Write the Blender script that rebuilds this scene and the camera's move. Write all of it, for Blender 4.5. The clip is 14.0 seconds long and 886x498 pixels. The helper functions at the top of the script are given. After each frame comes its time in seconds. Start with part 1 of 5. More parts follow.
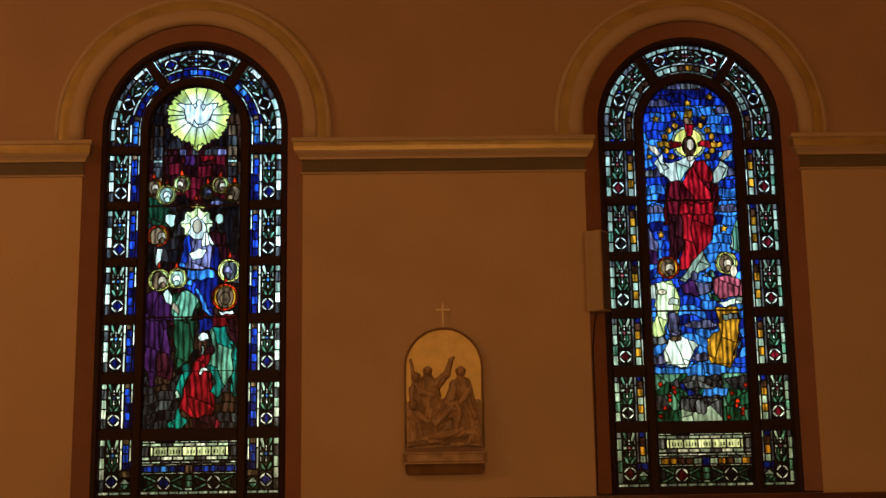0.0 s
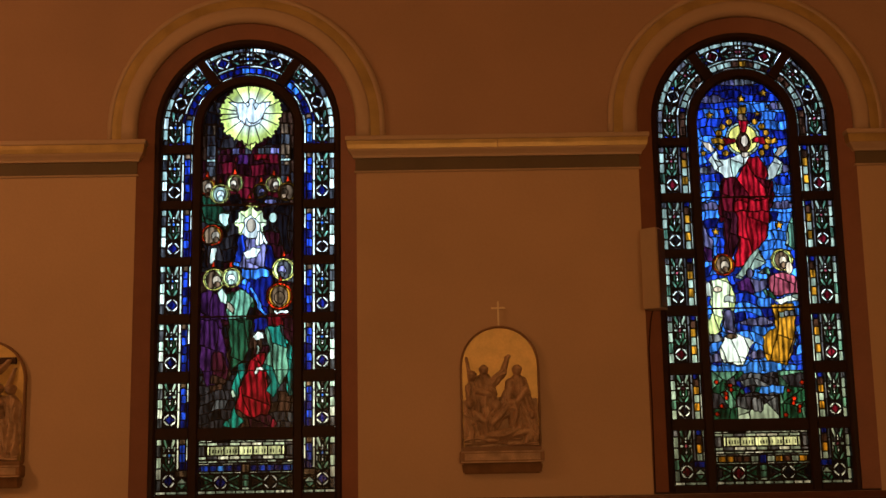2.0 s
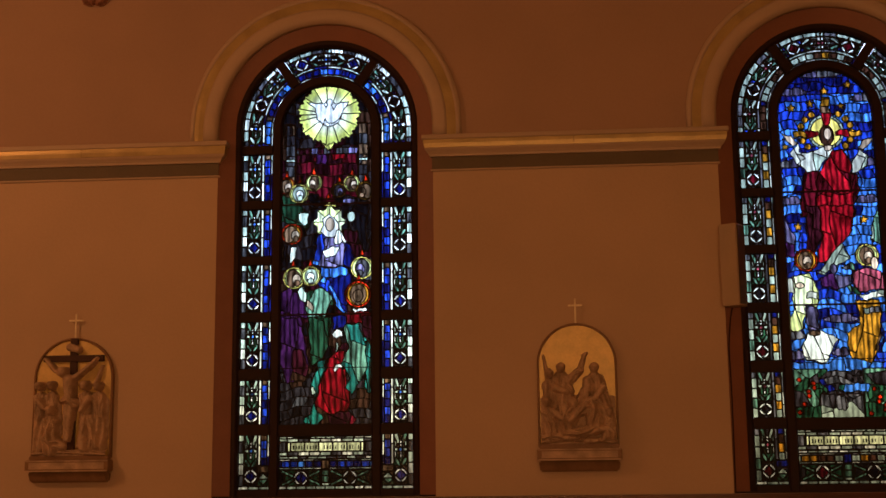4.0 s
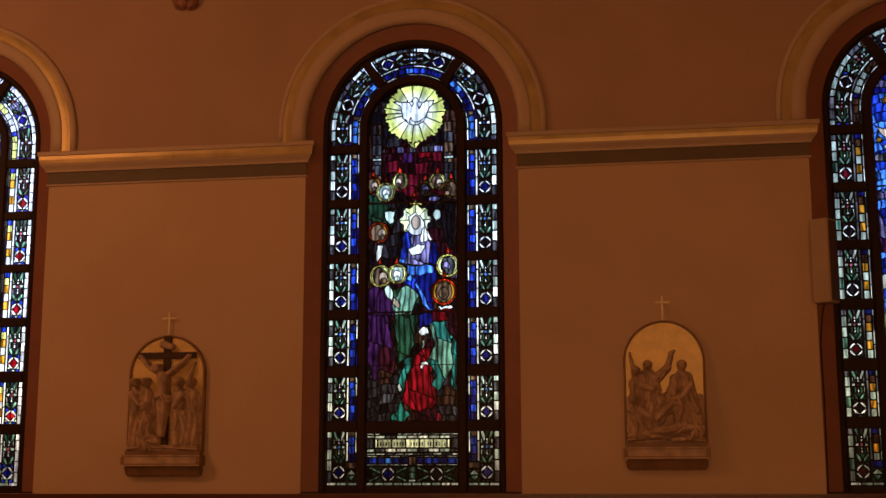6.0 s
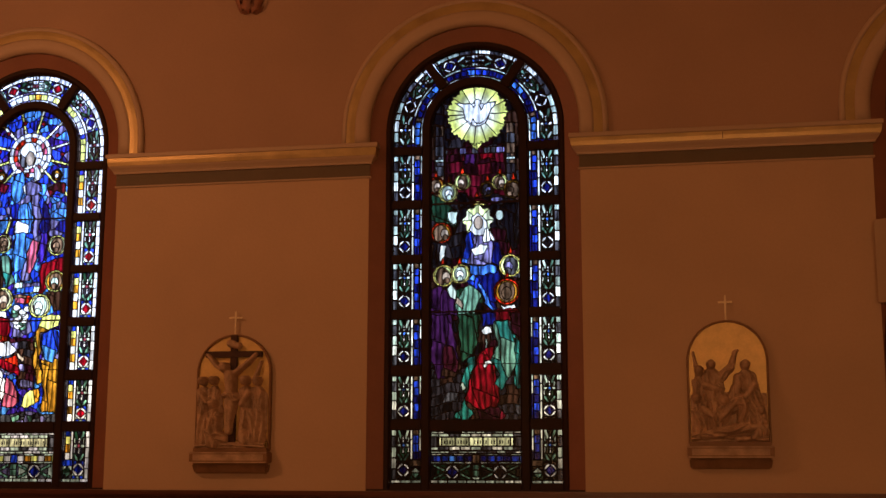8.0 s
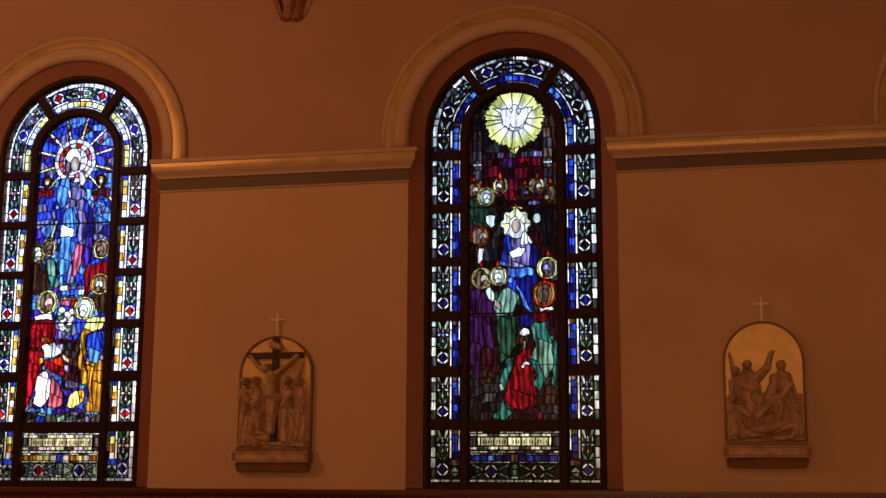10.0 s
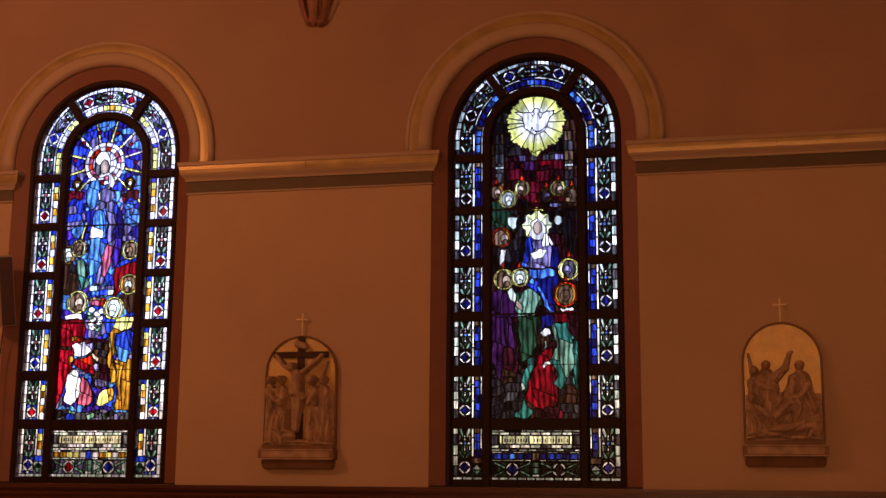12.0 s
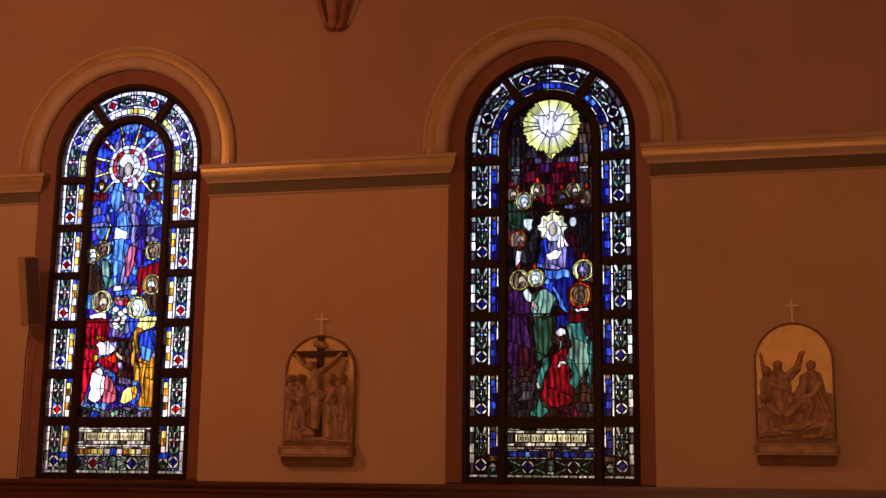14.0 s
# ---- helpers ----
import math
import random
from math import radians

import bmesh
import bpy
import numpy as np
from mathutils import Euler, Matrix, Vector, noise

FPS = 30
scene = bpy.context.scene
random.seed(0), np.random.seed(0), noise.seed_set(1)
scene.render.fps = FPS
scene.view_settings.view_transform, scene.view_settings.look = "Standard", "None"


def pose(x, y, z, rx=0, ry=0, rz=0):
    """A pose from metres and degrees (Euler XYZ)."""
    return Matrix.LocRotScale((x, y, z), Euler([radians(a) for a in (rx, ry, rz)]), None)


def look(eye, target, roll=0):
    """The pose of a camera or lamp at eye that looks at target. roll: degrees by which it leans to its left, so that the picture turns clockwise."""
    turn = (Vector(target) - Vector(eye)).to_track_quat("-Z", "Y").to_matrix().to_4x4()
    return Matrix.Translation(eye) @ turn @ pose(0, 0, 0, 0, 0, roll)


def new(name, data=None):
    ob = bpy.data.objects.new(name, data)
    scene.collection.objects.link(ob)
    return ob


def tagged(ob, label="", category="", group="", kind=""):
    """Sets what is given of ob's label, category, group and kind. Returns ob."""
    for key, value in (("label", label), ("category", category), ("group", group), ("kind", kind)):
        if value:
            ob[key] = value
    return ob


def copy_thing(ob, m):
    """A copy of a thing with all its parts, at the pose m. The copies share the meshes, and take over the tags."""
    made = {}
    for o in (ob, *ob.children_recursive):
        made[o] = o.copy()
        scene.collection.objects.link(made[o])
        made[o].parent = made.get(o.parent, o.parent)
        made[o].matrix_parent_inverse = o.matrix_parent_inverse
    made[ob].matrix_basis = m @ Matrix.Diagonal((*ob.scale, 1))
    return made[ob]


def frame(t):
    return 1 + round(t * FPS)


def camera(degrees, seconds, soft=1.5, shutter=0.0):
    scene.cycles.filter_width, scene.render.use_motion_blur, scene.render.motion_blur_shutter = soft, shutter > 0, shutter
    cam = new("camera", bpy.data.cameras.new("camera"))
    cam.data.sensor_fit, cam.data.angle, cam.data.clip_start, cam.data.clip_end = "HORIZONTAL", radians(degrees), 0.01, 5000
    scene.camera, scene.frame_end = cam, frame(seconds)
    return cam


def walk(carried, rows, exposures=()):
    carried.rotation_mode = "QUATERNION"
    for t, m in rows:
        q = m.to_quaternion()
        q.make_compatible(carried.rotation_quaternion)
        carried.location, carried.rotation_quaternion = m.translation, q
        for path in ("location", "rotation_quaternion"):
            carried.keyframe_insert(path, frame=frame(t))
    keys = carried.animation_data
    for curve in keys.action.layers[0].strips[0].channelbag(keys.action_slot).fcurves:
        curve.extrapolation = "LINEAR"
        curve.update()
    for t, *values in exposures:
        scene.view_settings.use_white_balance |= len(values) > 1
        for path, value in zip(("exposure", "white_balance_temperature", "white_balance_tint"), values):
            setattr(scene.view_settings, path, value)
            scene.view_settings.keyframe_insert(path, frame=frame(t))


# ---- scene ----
cam = camera(38.8, 14.0)
PATH = [
    (0, (1.735, -1.633, 1.729), (1.777, 0.332, 2.1), -0.9),
    (0.5, (1.641, -1.629, 1.773), (1.683, 0.337, 2.135), -0.97),
    (1, (1.56, -1.626, 1.8), (1.598, 0.341, 2.156), -1.0),
    (1.5, (1.475, -1.623, 1.808), (1.508, 0.345, 2.163), -1.02),
    (2, (1.394, -1.618, 1.81), (1.419, 0.35, 2.164), -1.05),
    (2.5, (1.374, -1.625, 1.82), (1.377, 0.344, 2.171), -1.0),
    (3, (1.424, -1.647, 1.848), (1.387, 0.323, 2.193), -0.9),
    (5.5, (1.76, -1.629, 1.787), (1.485, 0.321, 2.14), -0.2),
    (6, (1.742, -1.633, 1.814), (1.44, 0.313, 2.161), -0.12),
    (6.5, (1.713, -1.658, 1.847), (1.389, 0.286, 2.187), -0.08),
    (7, (1.688, -1.688, 1.874), (1.344, 0.254, 2.208), -0.03),
    (7.5, (1.641, -1.724, 1.865), (1.284, 0.216, 2.2), 0.03),
    (8, (1.58, -1.766, 1.829), (1.215, 0.171, 2.17), 0.1),
    (10.5, (1.458, -1.981, 1.723), (1.054, -0.055, 2.082), 0.3),
    (11, (1.455, -2.023, 1.709), (1.044, -0.1, 2.069), 0.38),
    (11.5, (1.459, -2.063, 1.695), (1.04, -0.142, 2.058), 0.43),
    (12, (1.48, -2.101, 1.684), (1.052, -0.181, 2.048), 0.5),
    (12.5, (1.511, -2.137, 1.681), (1.071, -0.22, 2.044), 0.57),
    (13, (1.538, -2.176, 1.683), (1.087, -0.261, 2.045), 0.6),
    (13.5, (1.555, -2.219, 1.686), (1.098, -0.305, 2.046), 0.62),
    (14, (1.566, -2.262, 1.687), (1.103, -0.349, 2.046), 0.7),
]
EXPOSURES = [(0.0, 2.32, 6550, 2), (1.5, 2.32, 6550, 9), (3.0, 2.32, 6550, 17), (5.5, 2.14, 6550, 28), (8.0, 2.10, 6550, 31), (11.0, 2.12, 6700, 43), (14.0, 2.12, 6700, 50)]
walk(cam, [(t, look(eye, target, roll)) for t, eye, target, roll in PATH], EXPOSURES)

# ---- light ----
world = bpy.data.worlds.new("world")
scene.world = world
world.use_nodes = True
wn = world.node_tree.nodes
sky = wn.new("ShaderNodeTexSky")
sky.sky_type, sky.sun_disc = "NISHITA", False
sky.sun_elevation, sky.sun_rotation = radians(38), radians(75)
sky.dust_density, sky.air_density = 3.0, 1.0
world.node_tree.links.new(sky.outputs[0], wn["Background"].inputs[0])
wn["Background"].inputs[1].default_value = 0.15


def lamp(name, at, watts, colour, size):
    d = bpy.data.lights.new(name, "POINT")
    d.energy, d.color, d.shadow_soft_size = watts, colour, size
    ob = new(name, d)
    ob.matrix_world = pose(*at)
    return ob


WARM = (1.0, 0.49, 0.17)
lamp("unseen_lamp", (-5.0, 3.4, 5.3), 45, (1.0, 0.42, 0.145), 0.25)
# two fill lamps added low and out of view to brighten the lower wall
lamp("unseen_lamp", (3.0, -2.6, 2.3), 53, WARM, 0.25)
lamp("unseen_lamp", (0.3, -6.5, 2.3), 84, WARM, 0.25)


# ---- materials ----
def material(name, colour, rough=0.6, metal=0.0, var=0.12, scale=6.0, grain=60.0, bump=0.02, tint=None, stretch=(1, 1, 1), per_object=0.0, spec=0.4):
    """Painted, wooden or metal surface: colour wandering at two scales, wear in the gloss, fine relief."""
    m = bpy.data.materials.new(name)
    m.use_nodes = True
    nt = m.node_tree
    n, l = nt.nodes, nt.links
    b = n["Principled BSDF"]
    tc, mp = n.new("ShaderNodeTexCoord"), n.new("ShaderNodeMapping")
    mp.inputs["Scale"].default_value = stretch
    l.new(tc.outputs["Object"], mp.inputs[0])
    big, small = n.new("ShaderNodeTexNoise"), n.new("ShaderNodeTexNoise")
    big.inputs["Scale"].default_value, big.inputs["Detail"].default_value = scale, 4
    small.inputs["Scale"].default_value, small.inputs["Detail"].default_value = grain, 3
    l.new(mp.outputs[0], big.inputs[0])
    l.new(mp.outputs[0], small.inputs[0])
    ramp = n.new("ShaderNodeMix")
    ramp.data_type = "RGBA"
    other = tint or tuple(c * (1 - 2 * var) for c in colour)
    ramp.inputs[6].default_value, ramp.inputs[7].default_value = (*other, 1), (*colour, 1)
    mr = n.new("ShaderNodeMapRange")
    mr.inputs[1].default_value, mr.inputs[2].default_value = 0.3, 0.65
    l.new(big.outputs[0], mr.inputs[0])
    l.new(mr.outputs[0], ramp.inputs[0])
    hsv = n.new("ShaderNodeHueSaturation")
    val = n.new("ShaderNodeMapRange")
    val.inputs[3].default_value, val.inputs[4].default_value = 1 - var, 1 + var
    l.new(small.outputs[0], val.inputs[0])
    l.new(val.outputs[0], hsv.inputs["Value"])
    l.new(ramp.outputs[2], hsv.inputs["Color"])
    l.new(hsv.outputs[0], b.inputs["Base Color"])
    rr = n.new("ShaderNodeMapRange")
    rr.inputs[3].default_value, rr.inputs[4].default_value = max(0.05, rough - 0.12), min(1, rough + 0.12)
    l.new(big.outputs[0], rr.inputs[0])
    l.new(rr.outputs[0], b.inputs["Roughness"])
    b.inputs["Metallic"].default_value = metal
    b.inputs["Specular IOR Level"].default_value = spec
    bp = n.new("ShaderNodeBump")
    bp.inputs["Strength"].default_value, bp.inputs["Distance"].default_value = 0.5, bump
    l.new(small.outputs[0], bp.inputs["Height"])
    l.new(bp.outputs[0], b.inputs["Normal"])
    return m


def glass(name, colour, paint=0.5, stain=None):
    """Stained glass: light goes through tinted; uneven thickness, brushed-on paint, every pane a little different."""
    m = bpy.data.materials.new(name)
    m.use_nodes = True
    nt = m.node_tree
    n, l = nt.nodes, nt.links
    n.remove(n["Principled BSDF"])
    tr, gl, mix = n.new("ShaderNodeBsdfTransparent"), n.new("ShaderNodeBsdfGlossy"), n.new("ShaderNodeMixShader")
    gl.inputs["Roughness"].default_value = 0.25
    mix.inputs[0].default_value = 0.02
    tc, info = n.new("ShaderNodeTexCoord"), n.new("ShaderNodeObjectInfo")
    off = n.new("ShaderNodeVectorMath")
    off.operation = "ADD"
    l.new(tc.outputs["Object"], off.inputs[0])
    l.new(info.outputs["Random"], off.inputs[1])
    down = n.new("ShaderNodeMapping")
    down.inputs["Scale"].default_value = (1, 1, 0.35)
    l.new(off.outputs[0], down.inputs[0])
    no, fine = n.new("ShaderNodeTexNoise"), n.new("ShaderNodeTexNoise")
    no.inputs["Scale"].default_value, no.inputs["Detail"].default_value = 22, 3
    fine.inputs["Scale"].default_value, fine.inputs["Detail"].default_value = 70, 2
    l.new(down.outputs[0], no.inputs[0])
    l.new(off.outputs[0], fine.inputs[0])
    a = n.new("ShaderNodeMapRange")
    a.inputs[1].default_value, a.inputs[2].default_value = 0.36, 0.66
    a.inputs[3].default_value, a.inputs[4].default_value = 1 - paint, 1.45
    l.new(no.outputs[0], a.inputs[0])
    f = n.new("ShaderNodeMapRange")
    f.inputs[1].default_value, f.inputs[2].default_value = 0.3, 0.7
    f.inputs[3].default_value, f.inputs[4].default_value = 1 - paint * 0.5, 1.08
    l.new(fine.outputs[0], f.inputs[0])
    r = n.new("ShaderNodeMapRange")
    r.inputs[3].default_value, r.inputs[4].default_value = 0.62, 1.22
    l.new(info.outputs["Random"], r.inputs[0])
    wave, wr = n.new("ShaderNodeTexWave"), n.new("ShaderNodeMapRange")
    wave.inputs["Scale"].default_value, wave.inputs["Distortion"].default_value = 7, 6
    wave.inputs["Detail"].default_value, wave.inputs["Detail Scale"].default_value = 2, 1.2
    l.new(down.outputs[0], wave.inputs[0])
    wr.inputs[1].default_value, wr.inputs[2].default_value = 0.10, 0.65
    wr.inputs[3].default_value, wr.inputs[4].default_value = 1 - paint, 1.10
    l.new(wave.outputs["Fac"], wr.inputs[0])
    m0, m1, m2 = n.new("ShaderNodeMath"), n.new("ShaderNodeMath"), n.new("ShaderNodeMath")
    m0.operation = m1.operation = m2.operation = "MULTIPLY"
    l.new(a.outputs[0], m1.inputs[0])
    l.new(f.outputs[0], m1.inputs[1])
    l.new(m1.outputs[0], m0.inputs[0])
    if stain:
        m0.inputs[1].default_value = 1.0
    else:
        l.new(wr.outputs[0], m0.inputs[1])
    l.new(m0.outputs[0], m2.inputs[0])
    l.new(r.outputs[0], m2.inputs[1])
    hsv = n.new("ShaderNodeHueSaturation")
    hsv.inputs["Color"].default_value = (*colour, 1)
    l.new(m2.outputs[0], hsv.inputs["Value"])
    if stain:  # yellow stain that deepens away from one spot
        far, fade, blend = n.new("ShaderNodeVectorMath"), n.new("ShaderNodeMapRange"), n.new("ShaderNodeMix")
        far.operation, blend.data_type = "DISTANCE", "RGBA"
        far.inputs[1].default_value = stain
        l.new(tc.outputs["Object"], far.inputs[0])
        l.new(far.outputs["Value"], fade.inputs[0])
        fade.inputs[1].default_value, fade.inputs[2].default_value = 0.06, 0.20
        blend.inputs[6].default_value, blend.inputs[7].default_value = (*colour, 1), (0.66, 0.70, 0.14, 1)
        l.new(fade.outputs[0], blend.inputs[0])
        l.new(blend.outputs[2], hsv.inputs["Color"])
    l.new(hsv.outputs[0], tr.inputs["Color"])
    l.new(tr.outputs[0], mix.inputs[1])
    l.new(gl.outputs[0], mix.inputs[2])
    l.new(mix.outputs[0], n["Material Output"].inputs[0])
    return m


PLASTER = material("plaster", (0.60, 0.442, 0.293), 0.75, var=0.05, scale=1.3, grain=45, bump=0.002)
# upper wall: redder tone, plus the wall's dimming upward put into the colour
PLASTER_UP_DIM = material("dimmed_upper_plaster", (0.46, 0.315, 0.222), 0.75, var=0.05, scale=1.1, grain=45, bump=0.002)
TRIM = material("trim_paint", (0.55, 0.43, 0.31), 0.5, var=0.05, scale=3, grain=40, bump=0.002)
REVEAL = material("reveal_paint", (0.29, 0.13, 0.085), 0.5, var=0.08, scale=4, grain=50, bump=0.002)
GILT = material("gilding", (0.56, 0.43, 0.19), 0.40, metal=0.5, var=0.14, scale=5, grain=90, bump=0.001)
OLIVE = material("frieze_paint", (0.155, 0.125, 0.08), 0.6, var=0.08, scale=4, grain=60, bump=0.002)
FRAME = material("dark_frame", (0.030, 0.014, 0.011), 0.55, spec=0.2, var=0.15, scale=5, grain=70, bump=0.002)
LEAD = material("lead", (0.012, 0.012, 0.013), 0.6, spec=0.2, var=0.15, scale=20, grain=90, bump=0.001)
WOOD = material("wainscot_wood", (0.13, 0.045, 0.024), 0.35, var=0.2, scale=3, grain=30, bump=0.002, stretch=(0.3, 4, 4))
FLOOR = material("floor_wood", (0.30, 0.19, 0.11), 0.4, var=0.2, scale=2, grain=25, bump=0.001, stretch=(0.4, 3, 3))
CEILING = material("ceiling_paint", (0.55, 0.45, 0.33), 0.8, var=0.05, scale=1, grain=30, bump=0.002)
GESSO = material("relief_gesso", (0.60, 0.43, 0.29), 0.6, var=0.22, scale=9, grain=70, bump=0.003)
BROWNGILT = material("plaque_wood", (0.29, 0.165, 0.085), 0.5, var=0.15, scale=8, grain=60, bump=0.002)
PANELGOLD = material("plaque_gold", (0.80, 0.60, 0.24), 0.45, metal=0.4, var=0.12, scale=7, grain=60, bump=0.003)
SPEAKER = material("speaker_paint", (0.45, 0.34, 0.22), 0.5, var=0.04, scale=5, grain=80, bump=0.001)
TINTS = dict(
    white=(0.90, 0.95, 0.77), pale=(0.47, 0.60, 0.46), blue=(0.012, 0.055, 0.52), deepblue=(0.005, 0.014, 0.20), sky=(0.05, 0.24, 0.80),
    green=(0.010, 0.055, 0.025), leaf=(0.14, 0.34, 0.22), teal=(0.015, 0.33, 0.25), yellow=(0.92, 0.78, 0.16), gold=(0.66, 0.28, 0.02),
    red=(0.38, 0.006, 0.014), crimson=(0.16, 0.006, 0.016), purple=(0.060, 0.012, 0.075), maroon=(0.035, 0.004, 0.009), brown=(0.045, 0.018, 0.010),
    grey=(0.085, 0.085, 0.09), stone=(0.020, 0.017, 0.019), lilac=(0.16, 0.14, 0.27), pink=(0.66, 0.12, 0.18), skin=(0.90, 0.68, 0.46), lime=(0.86, 0.98, 0.36),
    violet=(0.06, 0.025, 0.34), black=(0.004, 0.004, 0.006), flame=(0.80, 0.03, 0.006), tablet=(0.78, 0.88, 0.50), tan=(0.30, 0.17, 0.09))
# the three windows' glass gains: own clarity, plus outside brightness put into the colour
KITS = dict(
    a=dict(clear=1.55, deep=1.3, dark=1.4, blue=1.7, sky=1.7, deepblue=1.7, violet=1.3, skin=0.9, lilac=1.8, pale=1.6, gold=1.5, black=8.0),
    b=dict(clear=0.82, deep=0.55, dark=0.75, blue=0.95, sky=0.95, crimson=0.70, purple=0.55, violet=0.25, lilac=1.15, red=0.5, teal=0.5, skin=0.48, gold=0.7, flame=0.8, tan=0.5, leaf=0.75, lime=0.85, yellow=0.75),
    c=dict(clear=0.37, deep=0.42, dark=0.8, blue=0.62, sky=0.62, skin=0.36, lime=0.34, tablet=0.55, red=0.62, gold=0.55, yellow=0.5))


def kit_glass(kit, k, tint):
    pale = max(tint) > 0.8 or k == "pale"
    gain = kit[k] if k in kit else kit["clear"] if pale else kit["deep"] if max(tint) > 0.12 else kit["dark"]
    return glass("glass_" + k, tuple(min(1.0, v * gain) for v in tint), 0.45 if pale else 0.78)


G = {w: {k: kit_glass(kit, k, c) for k, c in TINTS.items()} for w, kit in KITS.items()}
for w in G:
    G[w]["burst"] = glass("glass_burst", (0.92, 0.92, 0.86), 0.5, (0.018, 0, 4.680))
    # milk glass levels also carry each window's outside brightness
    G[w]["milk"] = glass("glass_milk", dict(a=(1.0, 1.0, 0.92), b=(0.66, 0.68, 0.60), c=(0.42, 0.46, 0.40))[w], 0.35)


# ---- mesh helpers ----
def mesh_of(name, verts, faces, mat, smooth=False):
    me = bpy.data.meshes.new(name)
    me.from_pydata(verts, [], faces)
    me.materials.append(mat)
    bm = bmesh.new()
    bm.from_mesh(me)
    bmesh.ops.recalc_face_normals(bm, faces=bm.faces)
    bm.to_mesh(me)
    bm.free()
    if smooth:
        me.polygons.foreach_set("use_smooth", [True] * len(me.polygons))
    return me


def put(name, me, parent=None, at=None, label=""):
    ob = new(name, me)
    ob.parent = parent
    if at is not None:
        ob.matrix_basis = at
    return tagged(ob, label)


def box_data(x0, x1, y0, y1, z0, z1, bevel=0.0):
    bm = bmesh.new()
    bmesh.ops.create_cube(bm, size=1)
    for v in bm.verts:
        v.co = Vector(((x0 + x1) / 2 + v.co.x * (x1 - x0), (y0 + y1) / 2 + v.co.y * (y1 - y0), (z0 + z1) / 2 + v.co.z * (z1 - z0)))
    if bevel:
        bmesh.ops.bevel(bm, geom=bm.edges[:], offset=bevel, segments=2, affect="EDGES")
    return bm


def box(name, x0, x1, y0, y1, z0, z1, mat, parent=None, bevel=0.0, label="", at=None):
    bm = box_data(x0, x1, y0, y1, z0, z1, bevel)
    me = bpy.data.meshes.new(name)
    bm.to_mesh(me)
    bm.free()
    me.materials.append(mat)
    return put(name, me, parent, at, label)


def arch_line(half, zbot, zc, n=40):
    """A stilted round arch from the foot on one side over the crown to the other foot."""
    pts = [(-half, zbot)] + [(-half * math.cos(math.pi * i / n), zc + half * math.sin(math.pi * i / n)) for i in range(n + 1)] + [(half, zbot)]
    return pts


def arch_sweep(name, section, zbot, zc, mat, parent=None, closed=True, smooth=False, label="", n=40):
    """Sweeps a section of (half width, depth) along the arch."""
    verts, faces = [], []
    for h, y in section:
        verts += [(x, y, z) for x, z in arch_line(h, zbot, zc, n)]
    m, k = n + 3, len(section)
    for s in range(k if closed else k - 1):
        t = (s + 1) % k
        for i in range(m - 1):
            faces.append((s * m + i, s * m + i + 1, t * m + i + 1, t * m + i))
    if closed:
        faces.append(tuple(s * m for s in range(k)))
        faces.append(tuple(s * m + m - 1 for s in reversed(range(k))))
    return put(name, mesh_of(name, verts, faces, mat, smooth), parent, None, label)


# ---- the wall and the room ----
BAY, WX, ZC, SILL, TOP = 3.93, -0.015, 4.555, 1.642, 10.5
CENTRES = [WX - BAY, WX, WX + BAY + 0.015]
OPEN, WALL_Y, GLASS_Y = 0.862, 8.0, 8.10
X0, X1, YB = -10.0, 10.0, -14.0


def wall_with_windows():
    verts, faces = [], []

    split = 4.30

    def quad(a, b, c, d):
        if min(a[1], b[1]) < split - 0.01 < split + 0.01 < c[1]:
            quad(a, b, (c[0], split), (d[0], split))
            a, b = (d[0], split), (c[0], split)
        k = len(verts)
        for x, z in (a, b, c, d):
            verts.append((x, WALL_Y, z))
        faces.append((k, k + 1, k + 2, k + 3))

    edges = [X0] + [e for c in CENTRES for e in (c - OPEN, c + OPEN)] + [X1]
    for i in range(0, len(edges), 2):
        quad((edges[i], 0), (edges[i + 1], 0), (edges[i + 1], TOP), (edges[i], TOP))
    for c in CENTRES:
        quad((c - OPEN, 0), (c + OPEN, 0), (c + OPEN, SILL - 0.001), (c - OPEN, SILL - 0.001))
        line = arch_line(OPEN, SILL, ZC)[1:-1]
        for (xa, za), (xb, zb) in zip(line, line[1:]):
            quad((c + xa, za), (c + xb, zb), (c + xb, TOP), (c + xa, TOP))
    me = bpy.data.meshes.new("wall_north")
    me.from_pydata(verts, [], faces)
    bm = bmesh.new()
    bm.from_mesh(me)
    bmesh.ops.remove_doubles(bm, verts=bm.verts, dist=1e-5)
    ext = bmesh.ops.extrude_face_region(bm, geom=bm.faces[:])
    for v in ext["geom"]:
        if isinstance(v, bmesh.types.BMVert):
            v.co.y += 0.4
    bmesh.ops.recalc_face_normals(bm, faces=bm.faces)
    # faces above the split get the plaster with the dimming painted in
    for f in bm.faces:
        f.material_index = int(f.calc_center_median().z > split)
    bm.to_mesh(me)
    bm.free()
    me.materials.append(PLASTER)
    me.materials.append(PLASTER_UP_DIM)
    return put("wall_north", me)


def structure(ob, label, category):
    return tagged(ob, label, category, kind="structure")


